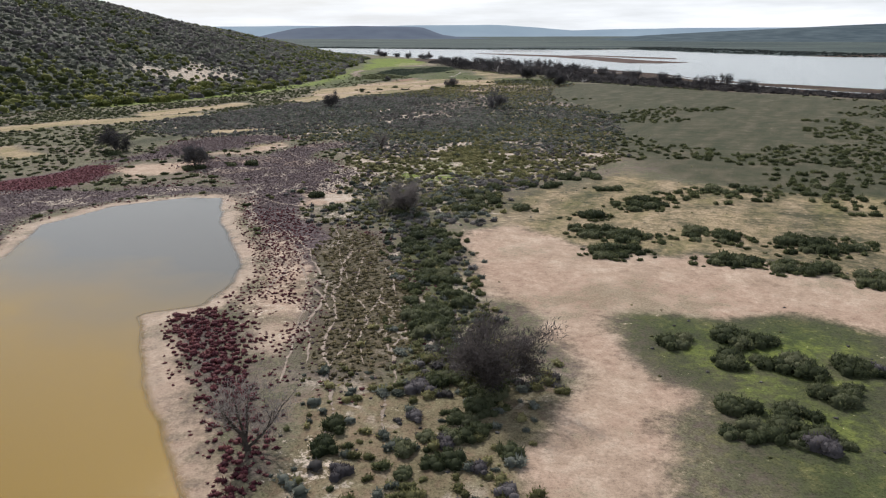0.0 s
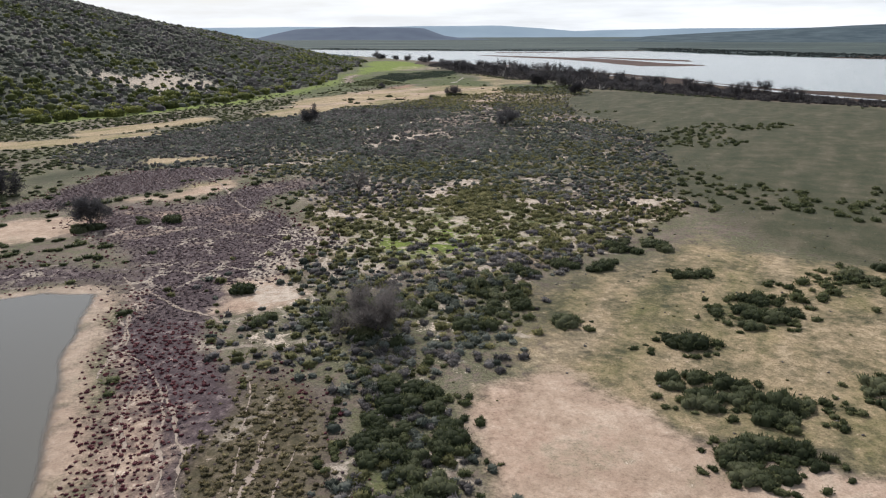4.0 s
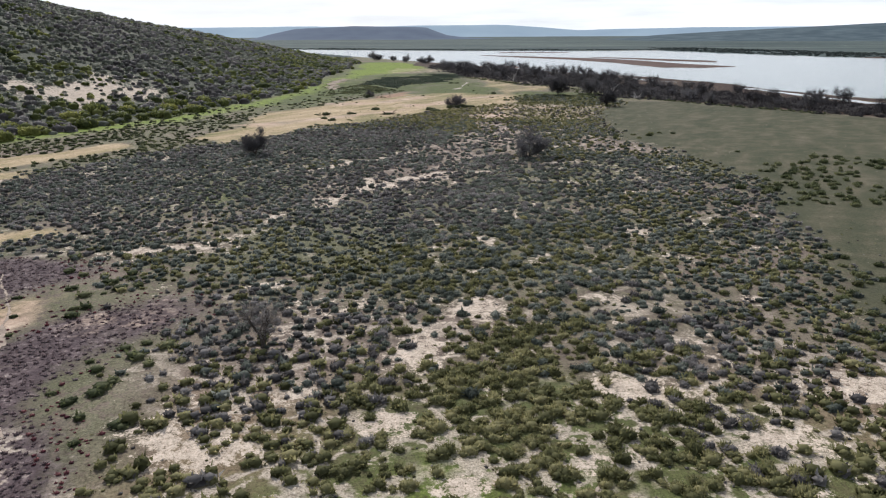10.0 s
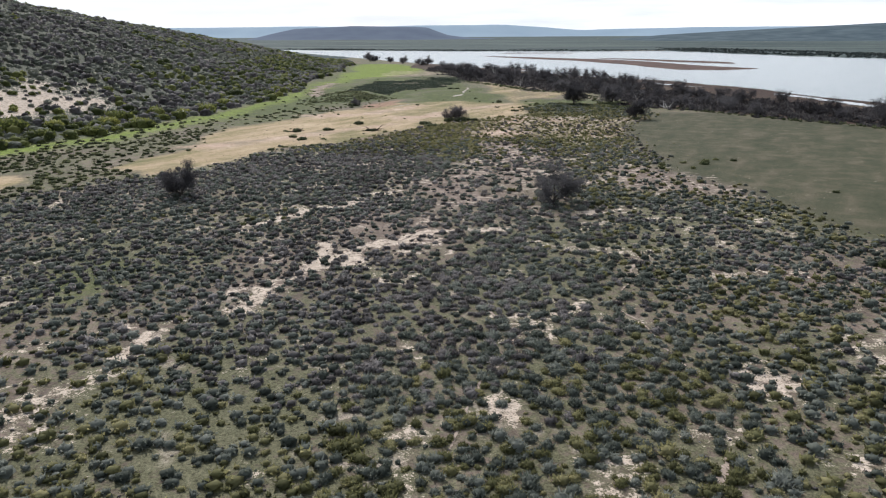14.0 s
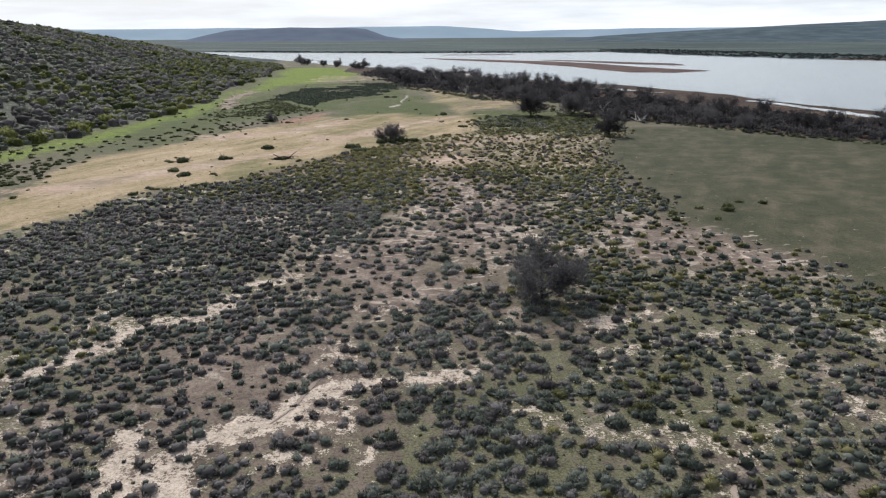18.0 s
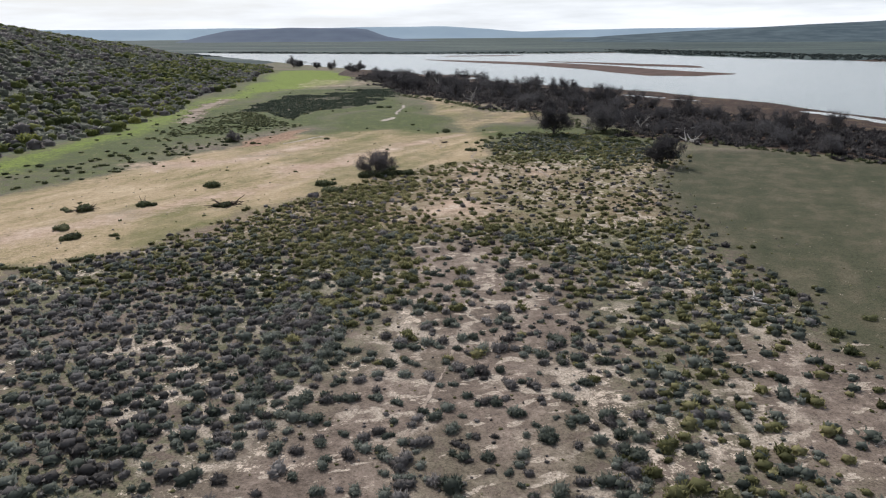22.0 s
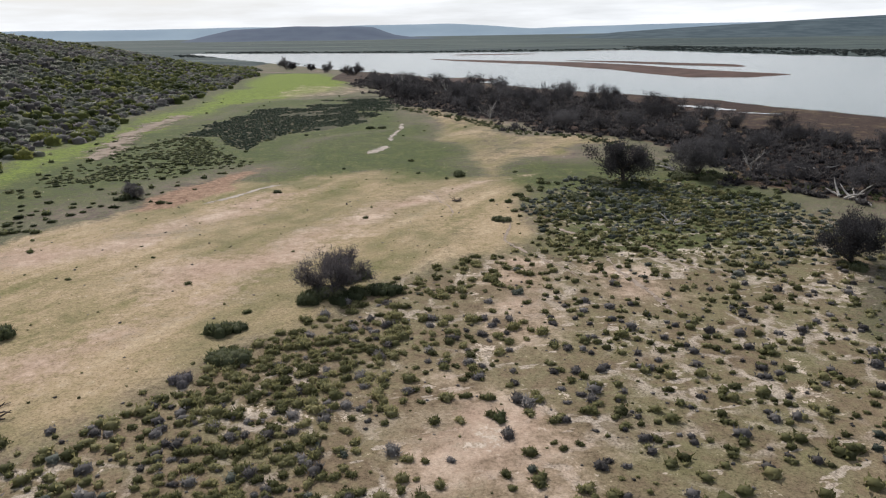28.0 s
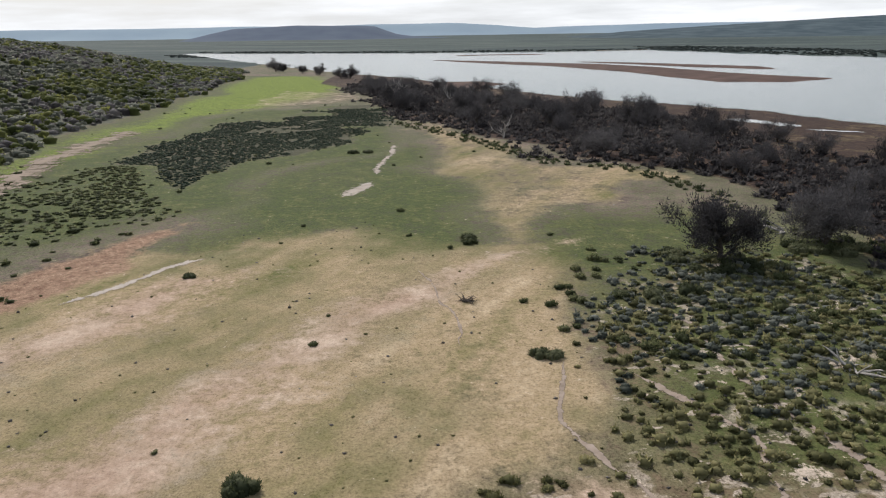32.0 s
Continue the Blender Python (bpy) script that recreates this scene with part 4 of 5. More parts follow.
# bands of scrub between the flat and the hill
def band_chance(x, y):
    c = cover(x, y)
    return np.interp(y, [262, 285], [1, 0.35]) * clear(c) * (1 - c["hill"]) * (1 - c["field"]) * (1 - np.clip(1.2 * c["red"], 0, 1)) * (c["wet"] < 0.05) * (x < -14) * (0.45 + 0.55 * (fbm(x, y * 0.6, 10, 160, 3) > 0.47)) * (1 - 0.8 * c["grass"]) * (1 - 0.95 * c["lush"]) * (1 - np.clip(1.5 * c["olive"], 0, 0.93))


bx, by = places((-150, 60, -14, 340), 1.15, band_chance, 240)
stuff("band_scrub", SHAPES["mid"], bx, by, sizes(len(bx), 0.4, 1.15, 241), LEAF["clump"], "bands of low dark scrub below the hill", "scrub", 242, 0.7)

# red samphire on the pond's shore
def samphire_chance(x, y):
    c = cover(x, y)
    return np.clip(np.maximum(np.maximum(0.95 * zone(RED, x, y, 1.2), 0.95 * c["dull"]), np.maximum(0.95 * zone([PINK], x, y, 1.5), 0.22 * zone([RIM], x, y, 1.0))), 0, 1) * (edge_distance(POND, x, y) < -0.6) * (1 - zone([SANDS[1]], x, y, 0.8)) * (1 - 0.3 * c["salt"]) * (fbm(x, y, 2.2, 170, 3) > 0.36 - 0.3 * zone(RED + DULL, x, y, 1.0))


px, py = places((-64, 14, 2, 132), 0.33, samphire_chance, 250)
ps = sizes(len(px), 0.11, 0.31, 251) * (1 - 0.05 * zone([PINK, RIM], px, py, 1.0)) * (1 + 0.75 * zone([RED[0]], px, py, 1.0)) * (1 + 0.15 * zone([DULL[0], DULL[3]], px, py, 1.0))
umber = zone([DULL[1]], px, py, 2.0) > 0.5
dull = zone(DULL, px, py, 3.0) - 0.9 * zone([RED[0], RED[2]], px, py, 1.5) + 0.35 * np.random.default_rng(253).random(len(px)) > 0.6
plants("samphire_tuft", SHAPES["tuft"], SHAPES["tuft"], px[~dull], py[~dull], ps[~dull], LEAF["samphire"], "small dark red samphire tuft on salty sand", "samphire", "samphire of the pond shore", 252, 200)
sel = dull & umber & (np.random.default_rng(255).random(len(px)) < 0.9)
plants("brown_mound", SHAPES["mound"], SHAPES["mound"], px[sel], py[sel], 1.45 * ps[sel], LEAF["brown"], "small olive-brown mound of salt scrub", "salt scrub", "salt scrub mounds by the pond", 256, 200)
dull = dull & ~sel
plants("samphire_mound", SHAPES["mound"], SHAPES["mound"], px[dull], py[dull], ps[dull], LEAF["dull"], "small purple-brown samphire mound on salty ground", "samphire", "samphire mounds by the pond", 254, 200)


# larger bushes by the sand, singly
def cluster(cx, cy, rx, ry, n, seed):
    r = np.random.default_rng(seed)
    a, d = r.uniform(0, 6.283, n), np.sqrt(r.random(n))
    return cx + rx * d * np.cos(a), cy + ry * d * np.sin(a)


CLUSTERS = [(15, 39.4, 1.4, 0.5, 4), (18.5, 39.7, 1.8, 0.9, 9), (16.8, 37, 1.6, 0.8, 7), (20, 35.8, 1.6, 1, 8), (23.3, 36, 1.4, 1.2, 7), (21, 33, 1.6, 1.2, 9), (25, 34, 2, 1.5, 8), (14.9, 31.7, 0.8, 0.5, 4), (15, 29.2, 1.4, 0.7, 7), (17.5, 30.6, 1.5, 0.8, 8), (17.7, 28.2, 1.5, 0.7, 7), (1.5, 31, 2, 3, 7), (0.5, 27, 2.5, 3, 6), (15, 57.8, 2.2, 1.5, 14), (23, 76, 2, 2.0, 10), (14, 64.5, 2.6, 1.6, 10), (25, 63, 2.4, 2.2, 15), (24, 55.3, 2.2, 1.2, 11), (29, 53.5, 2.6, 1.4, 13),
            (33, 59.5, 4, 2.4, 18), (34, 50.5, 2, 1.6, 8), (35, 83, 3.6, 2.2, 11), (18.5, 62, 2.4, 1.2, 9), (47, 84, 3, 1.5, 5), (59, 99, 2.6, 2, 5), (9, 73.5, 1.2, 1, 3), (5, 77, 1.4, 1.1, 4), (3, 74.5, 2, 1.6, 6), (20, 84, 1.7, 1, 4), (21, 75, 2, 2.4, 8), (15, 70.5, 2, 1.3, 6), (-1.5, 60, 2.4, 6, 34), (-0.5, 46, 2.2, 7, 36), (1.5, 36, 2.5, 4, 14), (-4, 27, 3, 3, 4), (-4, 71, 2.4, 1.5, 7), (-4, 76, 4, 3, 26), (3, 80, 4, 2.5, 18), (-9, 74.5, 4, 1.2, 8), (6, 84, 3, 1, 7), (12, 86.5, 3, 1.6, 10), (18, 91, 3, 2, 12), (-14.5, 80, 1, 0.6, 2), (-36, 97.5, 3, 1.5, 7), (-30, 101, 3, 1.5, 6), (-53, 112, 3, 1.5, 6), (3.2, 255.2, 2.6, 1.0, 11), (6.2, 256.4, 1.4, 0.8, 6), (4.6, 259, 0.9, 0.6, 3), (-1.7, 246.5, 1.0, 0.6, 5), (17.7, 274.5, 0.5, 0.4, 2), (-6, 290, 0.5, 0.3, 2), (35, 288.5, 4, 2, 15), (31, 292, 2, 2, 5), (45, 292, 4, 2, 13), (27, 283, 3, 1.2, 6), (43, 258, 1.8, 1.2, 4), (3.2, 263.5, 0.5, 0.4, 3), (-22, 289, 1.2, 0.8, 3), (16, 297, 0.8, 0.5, 3), (-28, 240, 1.6, 0.8, 5), (-26, 232, 0.5, 0.4, 2), (-24, 228.5, 0.8, 0.5, 3), (-17, 251, 0.6, 0.5, 3), (-3, 250.5, 1.2, 0.7, 4), (-12.8, 240.3, 1.2, 0.5, 4), (3.7, 345, 1.3, 0.4, 4), (-21.5, 241.5, 0.9, 0.4, 3)]
cx_, cy_ = [np.concatenate(q) for q in zip(*[cluster(*c, 300 + i) for i, c in enumerate(CLUSTERS)])]
plants("coastal_bush", SHAPES["big"], SHAPES["big"], cx_, cy_, sizes(len(cx_), 0.5, 1.35, 320), LEAF["coastal"], "rounded dark green coastal bush beside pale sand", "bush", "coastal bushes by the sand", 321, 290)


lavender = [mesh_from("lavender_bush", v, f, LEAF["purple"], {"tint": np.full(len(v), 0.2 * i)}, True) for i, (v, f) in enumerate(SHAPES["big"][:3])]
lav = np.array([(1.6, 26.2), (2.7, 24.6), (-4.5, 26.0), (-1.4, 30.6), (0.2, 28.4), (17.4, 28.0), (24.6, 35.6), (-3.7, 243.7), (-1.2, 33.5), (9.0, 96.0), (14.0, 99.0), (6.5, 88.5)])
single("lavender_bush", lavender, lav[:, 0], lav[:, 1], sizes(len(lav), 0.6, 1.1, 324), "rounded grey-lavender bush among green bushes", "bush", "grey-lavender bushes", 325)
lx, ly = [np.concatenate(q) for q in zip(*[cluster(c[0], c[1], 1.7 * c[2], 1.5 * c[3], 3 * c[4], 350 + i) for i, c in enumerate(CLUSTERS[13:35])])]
plants("sand_bush", SHAPES["near"], SHAPES["near"], lx, ly, sizes(len(lx), 0.25, 0.75, 322), LEAF["clump"], "low olive bush on pale sand", "bush", "low bushes by the sand", 323, 250, 90)


# dense green scrub before the lakeside trees
dx_, dy_ = places((14, 258, 56, 300), 1.15, lambda x, y: 0.62 * zone([LEAFY], x + 5 * (fbm(x, y, 7, 98, 3) - 0.5), y + 6 * (fbm(x, y, 7, 96, 3) - 0.5), 2.0) * (fbm(x, y, 5, 182, 3) > 0.42), 336)
plants("leafy_shrub", SHAPES["near"], SHAPES["near"], dx_, dy_, sizes(len(dx_), 0.4, 1.0, 337), LEAF["clump"], "dense dark green shrub on green turf", "shrub", "green shrubs before the lakeside trees", 338, 60, 90)


# scattered clumps on the olive flat
def flat_chance(x, y):
    c = cover(x, y)
    return c["olive"] * (x > 20) * (fbm(x, y, 16, 180, 2) > 0.58) * 0.8 * np.clip((215 - y) / 40, 0, 1)


ox, oy = places((20, 66, 130, 230), 1.5, flat_chance, 330)
plants("flat_bush", SHAPES["near"], SHAPES["mid"], ox, oy, sizes(len(ox), 0.4, 1.1, 331), LEAF["clump"], "low spreading green bush on olive grass flat", "bush", "bushes of the grass flat", 332, 200, 90)


# tufts and small bushes on the dry meadow and the green
def meadow_chance(x, y):
    c = cover(x, y)
    near = np.maximum(c["straw"], np.maximum(c["grass"], c["olive"])) * (x < 45) * (y > 195)
    return 0.004 * near + 0.012 * c["lush"] + 0.05 * near * (fbm(x, y, 9, 190, 3) > 0.69) * (1 - c["lush"]) * (x < 10)


mx, my = places((-60, 195, 45, 420), 1.0, meadow_chance, 340)
plants("meadow_bush", SHAPES["near"], SHAPES["mid"], mx, my, sizes(len(mx), 0.2, 0.75, 341), LEAF["clump"], "small dark bush on dry straw-coloured meadow", "bush", "bushes of the meadow", 342, 200, 60)
tx, ty = places((-34, 318, 12, 410), 0.58, lambda x, y: 0.95 * cover(x, y)["thicket"] * (fbm(x, y, 6, 186, 3) > 0.37), 350)
stuff("dark_thicket", SHAPES["mid"], tx, ty, sizes(len(tx), 0.3, 0.75, 351), LEAF["reed"], "dense low blackish-green thicket in green grass", "thicket", 352, 0.65)
tx, ty = places((-46, 288, -10, 345), 0.68, lambda x, y: 0.95 * cover(x, y)["low_green"] * (0.3 + 0.7 * (fbm(x, y, 6, 184, 3) > 0.42)), 353)
stuff("green_thicket", SHAPES["mid"], tx, ty, sizes(len(tx), 0.3, 0.85, 354), LEAF["clump"], "low dark green scrub below the hill", "scrub", 355, 0.6)


# the hill's scrub
def hill_chance(x, y):
    c = cover(x, y)
    return c["hill"] * (1 - 0.4 * c["slip"]) * (0.72 + 0.28 * (fbm(x, y, 12, 195, 3) > 0.42)) * np.where(x < -190, 0.45, 1)


hx, hy = places((-290, 130, -44, 650), 1.85, hill_chance, 360)
hs = sizes(len(hx), 0.75, 2.3, 361) * np.where(rise(hx, hy) < 12, 1.1, 1.0) * (1 - 0.45 * cover(hx, hy)["slip"])
tone = 0.5 * fbm(hx, hy, 26, 200, 2) + 0.5 * np.random.default_rng(362).random(len(hx))
low = rise(hx, hy) < 7
w = tone + 0.12 * low > 0.67
g = tone < 0.33
stuff("hill_scrub", SHAPES["hill"], hx[~w & ~g], hy[~w & ~g], hs[~w & ~g], LEAF["hill"], "dense dark green scrub on the hillside", "scrub", 363, 0.8)
stuff("hill_wattle", SHAPES["hill"], hx[w], hy[w], hs[w] * 1.1, LEAF["wattle"], "yellow-green wattle bushes on the hillside", "scrub", 364)
stuff("hill_grey_scrub", SHAPES["hill"], hx[g], hy[g], hs[g], LEAF["grey"], "dry grey scrub on the hillside", "scrub", 365)
q = np.concatenate([np.linspace(190, 268, 15), np.linspace(275, 345, 7), np.linspace(195, 262, 10)])
r_ = np.random.default_rng(366)
foot = np.interp(q, BASE_Y, BASE_X) - r_.uniform(-1, 6, len(q)) - np.where(np.arange(len(q)) > 21, 8, 0)
foot_meshes = [mesh_from("hill_foot_bush", v, f, LEAF["foot"], {"tint": np.full(len(v), 0.17 * i)}, True) for i, (v, f) in enumerate(SHAPES["foot"])]
single("hill_foot_bush", foot_meshes, foot, q + r_.uniform(-2, 2, len(q)), r_.uniform(1.5, 3.2, len(q)), "large rounded yellow-green bush at the hill's foot", "bush", "bushes along the hill's foot", 367)

# scrub of the lakeside belt
ex, ey = places((-12, 140, 240, 530), 1.25, lambda x, y: cover(x, y)["belt"] * (0.6 + 0.4 * (fbm(x, y, 14, 205, 3) > 0.45)), 370)
es = sizes(len(ex), 0.7, 1.7, 371)
stuff("belt_scrub", SHAPES["bramble"], ex, ey, es, LEAF["belt"], "tangled dark grey-brown scrub along the lake", "scrub", 372, 0.85)
# green fringe along the front of the belt
FRINGE = [(9, 382), (24, 351), (30, 334), (40, 327), (43, 312), (43, 298), (50, 291), (57, 283), (62, 272), (88, 238)]
qx, qy = places((4, 230, 92, 386), 0.9, lambda x, y: 0.75 * np.clip(1.3 - line_distance(FRINGE, x + 3 * (fbm(x, y, 6, 98, 3) - 0.5), y + 3 * (fbm(x, y, 6, 96, 3) - 0.5)) / 1.8, 0, 1), 374)
stuff("fringe_scrub", SHAPES["bramble"], qx, qy, sizes(len(qx), 0.35, 0.95, 375), LEAF["coastal"], "low dark green scrub before the lakeside belt", "scrub", 376, 0.9)
# far woods beyond the water, with haze painted into their leaf tone
wx_, wy_ = places((-420, 560, 620, 1100), 4.2, lambda x, y: (edge_distance(LAKE, x, y) < -4) * (rise(x, y) < 0.5) * ((y > 870) | (x > 250)) * np.clip((edge_distance(LAKE, x, y) + np.where(x > 250, 90, 34)) / 20, 0, 1) * np.clip(fbm(x, y * 2, 60, 206, 2) * 2.2 - 0.35, 0.15, 1), 380)
stuff("far_woods", SHAPES["hill"], wx_, wy_, sizes(len(wx_), 1.4, 3.4, 381), LEAF["hazy_wood"], "low dark woods on the far shore, blued by painted haze", "woods", 382, 0.5)


# ---- trees ----
def tube(points, radii, sides):
    v, f = [], []
    for i, p in enumerate(points):
        d = (points[min(i + 1, len(points) - 1)] - points[max(i - 1, 0)]).normalized()
        a = d.orthogonal().normalized()
        b = d.cross(a)
        for s in range(sides):
            t = 6.283 * s / sides
            v.append(p + radii[i] * (math.cos(t) * a + math.sin(t) * b))
    for i in range(len(points) - 1):
        for s in range(sides):
            p, q = i * sides + s, i * sides + (s + 1) % sides
            f += [(p, q, q + sides), (p, q + sides, p + sides)]
    return [tuple(c) for c in v], f


def bend(r, start, way, length, n, wander, lift=0.0):
    pts, d = [start], way.normalized()
    for i in range(n):
        d = (d + Vector(r.normal(0, wander, 3)) + Vector((0, 0, lift))).normalized()
        pts.append(pts[-1] + d * length / n)
    return pts


def tree_parts(seed, height, spread, dense, lean=0.15, wood=None, leaf="twig", arms=6, blade=1.0, low=0.22):
    """Meshes of one tree of about that height: trunk, its limbs, and a crown of twigs and leaf sprays."""
    r = np.random.default_rng(seed)
    wood = wood or BARK
    trunk = bend(r, Vector((0, 0, -0.15)), Vector((r.normal(0, lean), r.normal(0, lean), 1)), height * 0.34, 5, 0.12)
    rad = 0.035 * height
    v, f = tube(trunk, [rad * (1.35, 1.0, 0.9, 0.82, 0.75, 0.6)[i] for i in range(6)], 7)
    made, limbs, cv, cf = mesh_from("trunk", v, f, wood, smooth=True), [], [], []
    ends = []
    for i in range(arms):
        a = 6.283 * i / arms + r.uniform(-0.4, 0.4)
        start = trunk[1 + i % 5]
        way = Vector((math.cos(a) * spread, math.sin(a) * spread, r.uniform(0.4, 1.1)))
        pts = bend(r, start, way, height * r.uniform(0.5, 0.7), 6, 0.18, 0.04)
        lv, lf = tube(pts, [rad * 0.55 * (1 - 0.13 * j) for j in range(7)], 5)
        for j in range(5):
            k = r.integers(2, 7)
            sub = bend(r, pts[k], Vector(r.normal(0, 0.7, 3)) + (pts[k] - pts[k - 1]).normalized() * 0.9 + Vector((0, 0, 0.25)), height * r.uniform(0.16, 0.30), 3, 0.2)
            sv, sf = tube(sub, [rad * 0.2, rad * 0.14, rad * 0.1, rad * 0.04], 3)
            lf += [tuple(n + len(lv) for n in t) for t in sf]
            lv += sv
            ends += sub[1:]
        ends += pts[4:]
        limbs.append(mesh_from("limb", lv, lf, wood))
    for e in ends:
        for k in range(dense):
            n = Vector(r.normal(0, 1, 3)).normalized()
            p = e + n * height * 0.145 * r.random() ** 0.6
            d = (n * 0.7 + Vector(r.normal(0, 0.5, 3)) + Vector((0, 0, 0.75))).normalized()
            side = d.orthogonal().normalized()
            side.rotate(Matrix.Rotation(r.uniform(0, 6.283), 3, d))
            length, width = height * r.uniform(0.022, 0.07), height * blade * r.uniform(0.002, 0.005)
            b = len(cv)
            cv += [tuple(p - side * width), tuple(p + side * width), tuple(p + d * length)]
            cf.append((b, b + 1, b + 2))
    for k in range(len(ends) * dense // 2):
        n = Vector(r.normal(0, 1, 3)).normalized()
        q = r.uniform(0.6, 1.0) * (0.85 + 0.55 * noise.noise(n * 1.7 + Vector((seed, 0, 0))))
        wide = 0.6 if n.z > 0 or low > 0.1 else 0.6 / max(math.hypot(n.x, n.y), 0.45) ** 0.8
        p = Vector((n.x * wide * q, n.y * 0.93 * wide * q, 0.47 + 0.5 * low + n.z * (0.45 - 0.4 * low) * q)) * height
        if p.z < low * height or noise.noise(p * 1.1 + Vector((seed, 5, 0))) < -0.02:
            continue
        d = (n * 0.5 + Vector(r.normal(0, 0.5, 3)) + Vector((0, 0, 0.6))).normalized()
        side = d.orthogonal().normalized()
        side.rotate(Matrix.Rotation(r.uniform(0, 6.283), 3, d))
        length, width = height * r.uniform(0.022, 0.07), height * blade * r.uniform(0.002, 0.005)
        b = len(cv)
        cv += [tuple(p - side * width), tuple(p + side * width), tuple(p + d * length)]
        cf.append((b, b + 1, b + 2))
    return made, limbs, mesh_from("crown", cv, cf, LEAF[leaf] if wood is BARK else wood)


def tree(meshes, x, y, scale, turn, label, group=""):
    base = new("tree")
    trunk, limbs, crown = meshes
    for name, me in [("trunk", trunk)] + [("limb", m) for m in limbs] + [("crown", crown)]:
        new(name, me).parent = base
    base.matrix_basis = Matrix.LocRotScale((x, y, float(ground_z(x, y)) - 0.02), Euler((0, 0, turn)), (scale,) * 3)
    return tagged(base, label, "tree", group)


DENSE = [tree_parts(400 + i, 4.0, 1.0, 105, leaf="dark" if i > 1 else "purple", blade=1.7, low=0.03) for i in range(4)]
FAN = [tree_parts(430, 4.0, 0.6, 95, 0.03, arms=9, blade=1.2)]
GREY = [tree_parts(437, 4.0, 1.2, 105, 0.2, leaf="purple", arms=8, blade=1.6, low=0.03)]
BELTED = [tree_parts(410 + i, 4.0, 1.1, 32, leaf="dark", blade=2.6, low=0.03) for i in range(3)]
THIN = [tree_parts(420 + i, 4.0, 0.5, 26, 0.05) for i in range(2)]
BALD = [tree_parts(440 + i, 4.0, 0.9, 1, 0.25, DEAD) for i in range(3)]
for shape, x, y, s, turn, label in (
    (THIN[0], -9, 28, 0.95, 0.3, "slender leafless dark tree on the red pond shore"),
    (FAN[0], 2.6, 33, 1.15, 1.0, "broad dark twiggy tree among green bushes by sand"),
    (FAN[0], -4, 72, 0.95, 2.0, "greyish twiggy tree among low bushes"),
    (DENSE[2], -53, 113, 1.05, 0.5, "dark twiggy tree by the red samphire"),
    (DENSE[3], -35.5, 99, 0.95, 1.4, "dark twiggy tree above the pond shore"),
    (DENSE[2], -29, 184, 1.0, 2.6, "dark dense tree in the shrub flat"),
    (DENSE[2], 13.3, 180.0, 1.05, 4.0, "grey-brown twiggy tree in the shrub flat"),
    (THIN[1], -10, 114, 0.85, 1.1, "thin half-bare tree at the edge of red samphire"),
    (GREY[0], 3.3, 256.5, 0.9, 5.0, "grey-brown spreading tree at the meadow's edge"),
    (DENSE[3], 42.5, 259, 1.15, 3.2, "dark leaning tree at the edge of the olive flat"),
    (DENSE[3], 34.2, 289.5, 1.5, 0.8, "dark branching tree before the lakeside belt"),
    (DENSE[2], 44.5, 293, 1.5, 2.2, "dark branching tree before the lakeside belt"),
    (DENSE[2], -22, 289, 0.5, 0.2, "small dark tree on the green meadow"),
    (DENSE[2], -52, 601, 1.60, 0.4, "dark tree on the lake shore"),
    (DENSE[3], -37, 586, 1.12, 1.4, "dark tree on the lake shore"),
    (DENSE[2], -27, 568, 1.28, 2.4, "dark tree on the lake shore"),
    (DENSE[2], -11, 536, 1.36, 3.4, "dark tree on the lake shore"),
    (DENSE[2], -15, 538, 1.12, 0.9, "dark tree on the lake shore"),
    (DENSE[3], -48, 598, 1.20, 4.4, "dark tree on the lake shore"),
):
    tree(shape, x, y, s, turn, label)

r_ = np.random.default_rng(460)
btx, bty = places((-12, 140, 200, 530), 7.6, lambda x, y: np.where(x < 110, 0.6, 0.25) * (cover(x, y)["belt"] > 0.6), 461)
for i in range(len(btx)):
    bald = r_.random() < 0.12
    tree((BALD if bald else BELTED)[r_.integers(3)], btx[i], bty[i], r_.uniform(0.7, 1.25) * (1.2 if bty[i] > 370 else 1.0), r_.uniform(0, 6.283),
         "bleached dead tree in the lakeside belt" if bald else "dark grey-brown tree in the lakeside belt", "trees of the lakeside belt")


# ---- fallen wood ----
def dead_branches(x, y, size, material, seed, label):
    r = np.random.default_rng(seed)
    base = new("fallen_branch")
    base.matrix_basis = Matrix.LocRotScale((x, y, float(ground_z(x, y)) + 0.04), Euler((0, 0, r.uniform(0, 6.283))), (size,) * 3)
    tagged(base, label, "dead wood")
    for i in range(7 if material is DEAD else 22):
        a = r.uniform(-1.1, 1.1) + (3.14 if i % 3 == 0 else 0)
        pts = bend(r, Vector((r.uniform(-0.5, 0.5), r.uniform(-0.2, 0.2), 0.03)), Vector((math.cos(a), math.sin(a), r.uniform(0.0, 0.55 if material is DEAD else 0.35))), r.uniform(0.8, 1.7), 5, 0.2)
        for p in pts:
            p.z = max(p.z, 0.0)
        v, f = tube(pts, [0.07, 0.06, 0.05, 0.04, 0.03, 0.012], 5)
        new("branch", mesh_from("branch", v, f, material)).parent = base


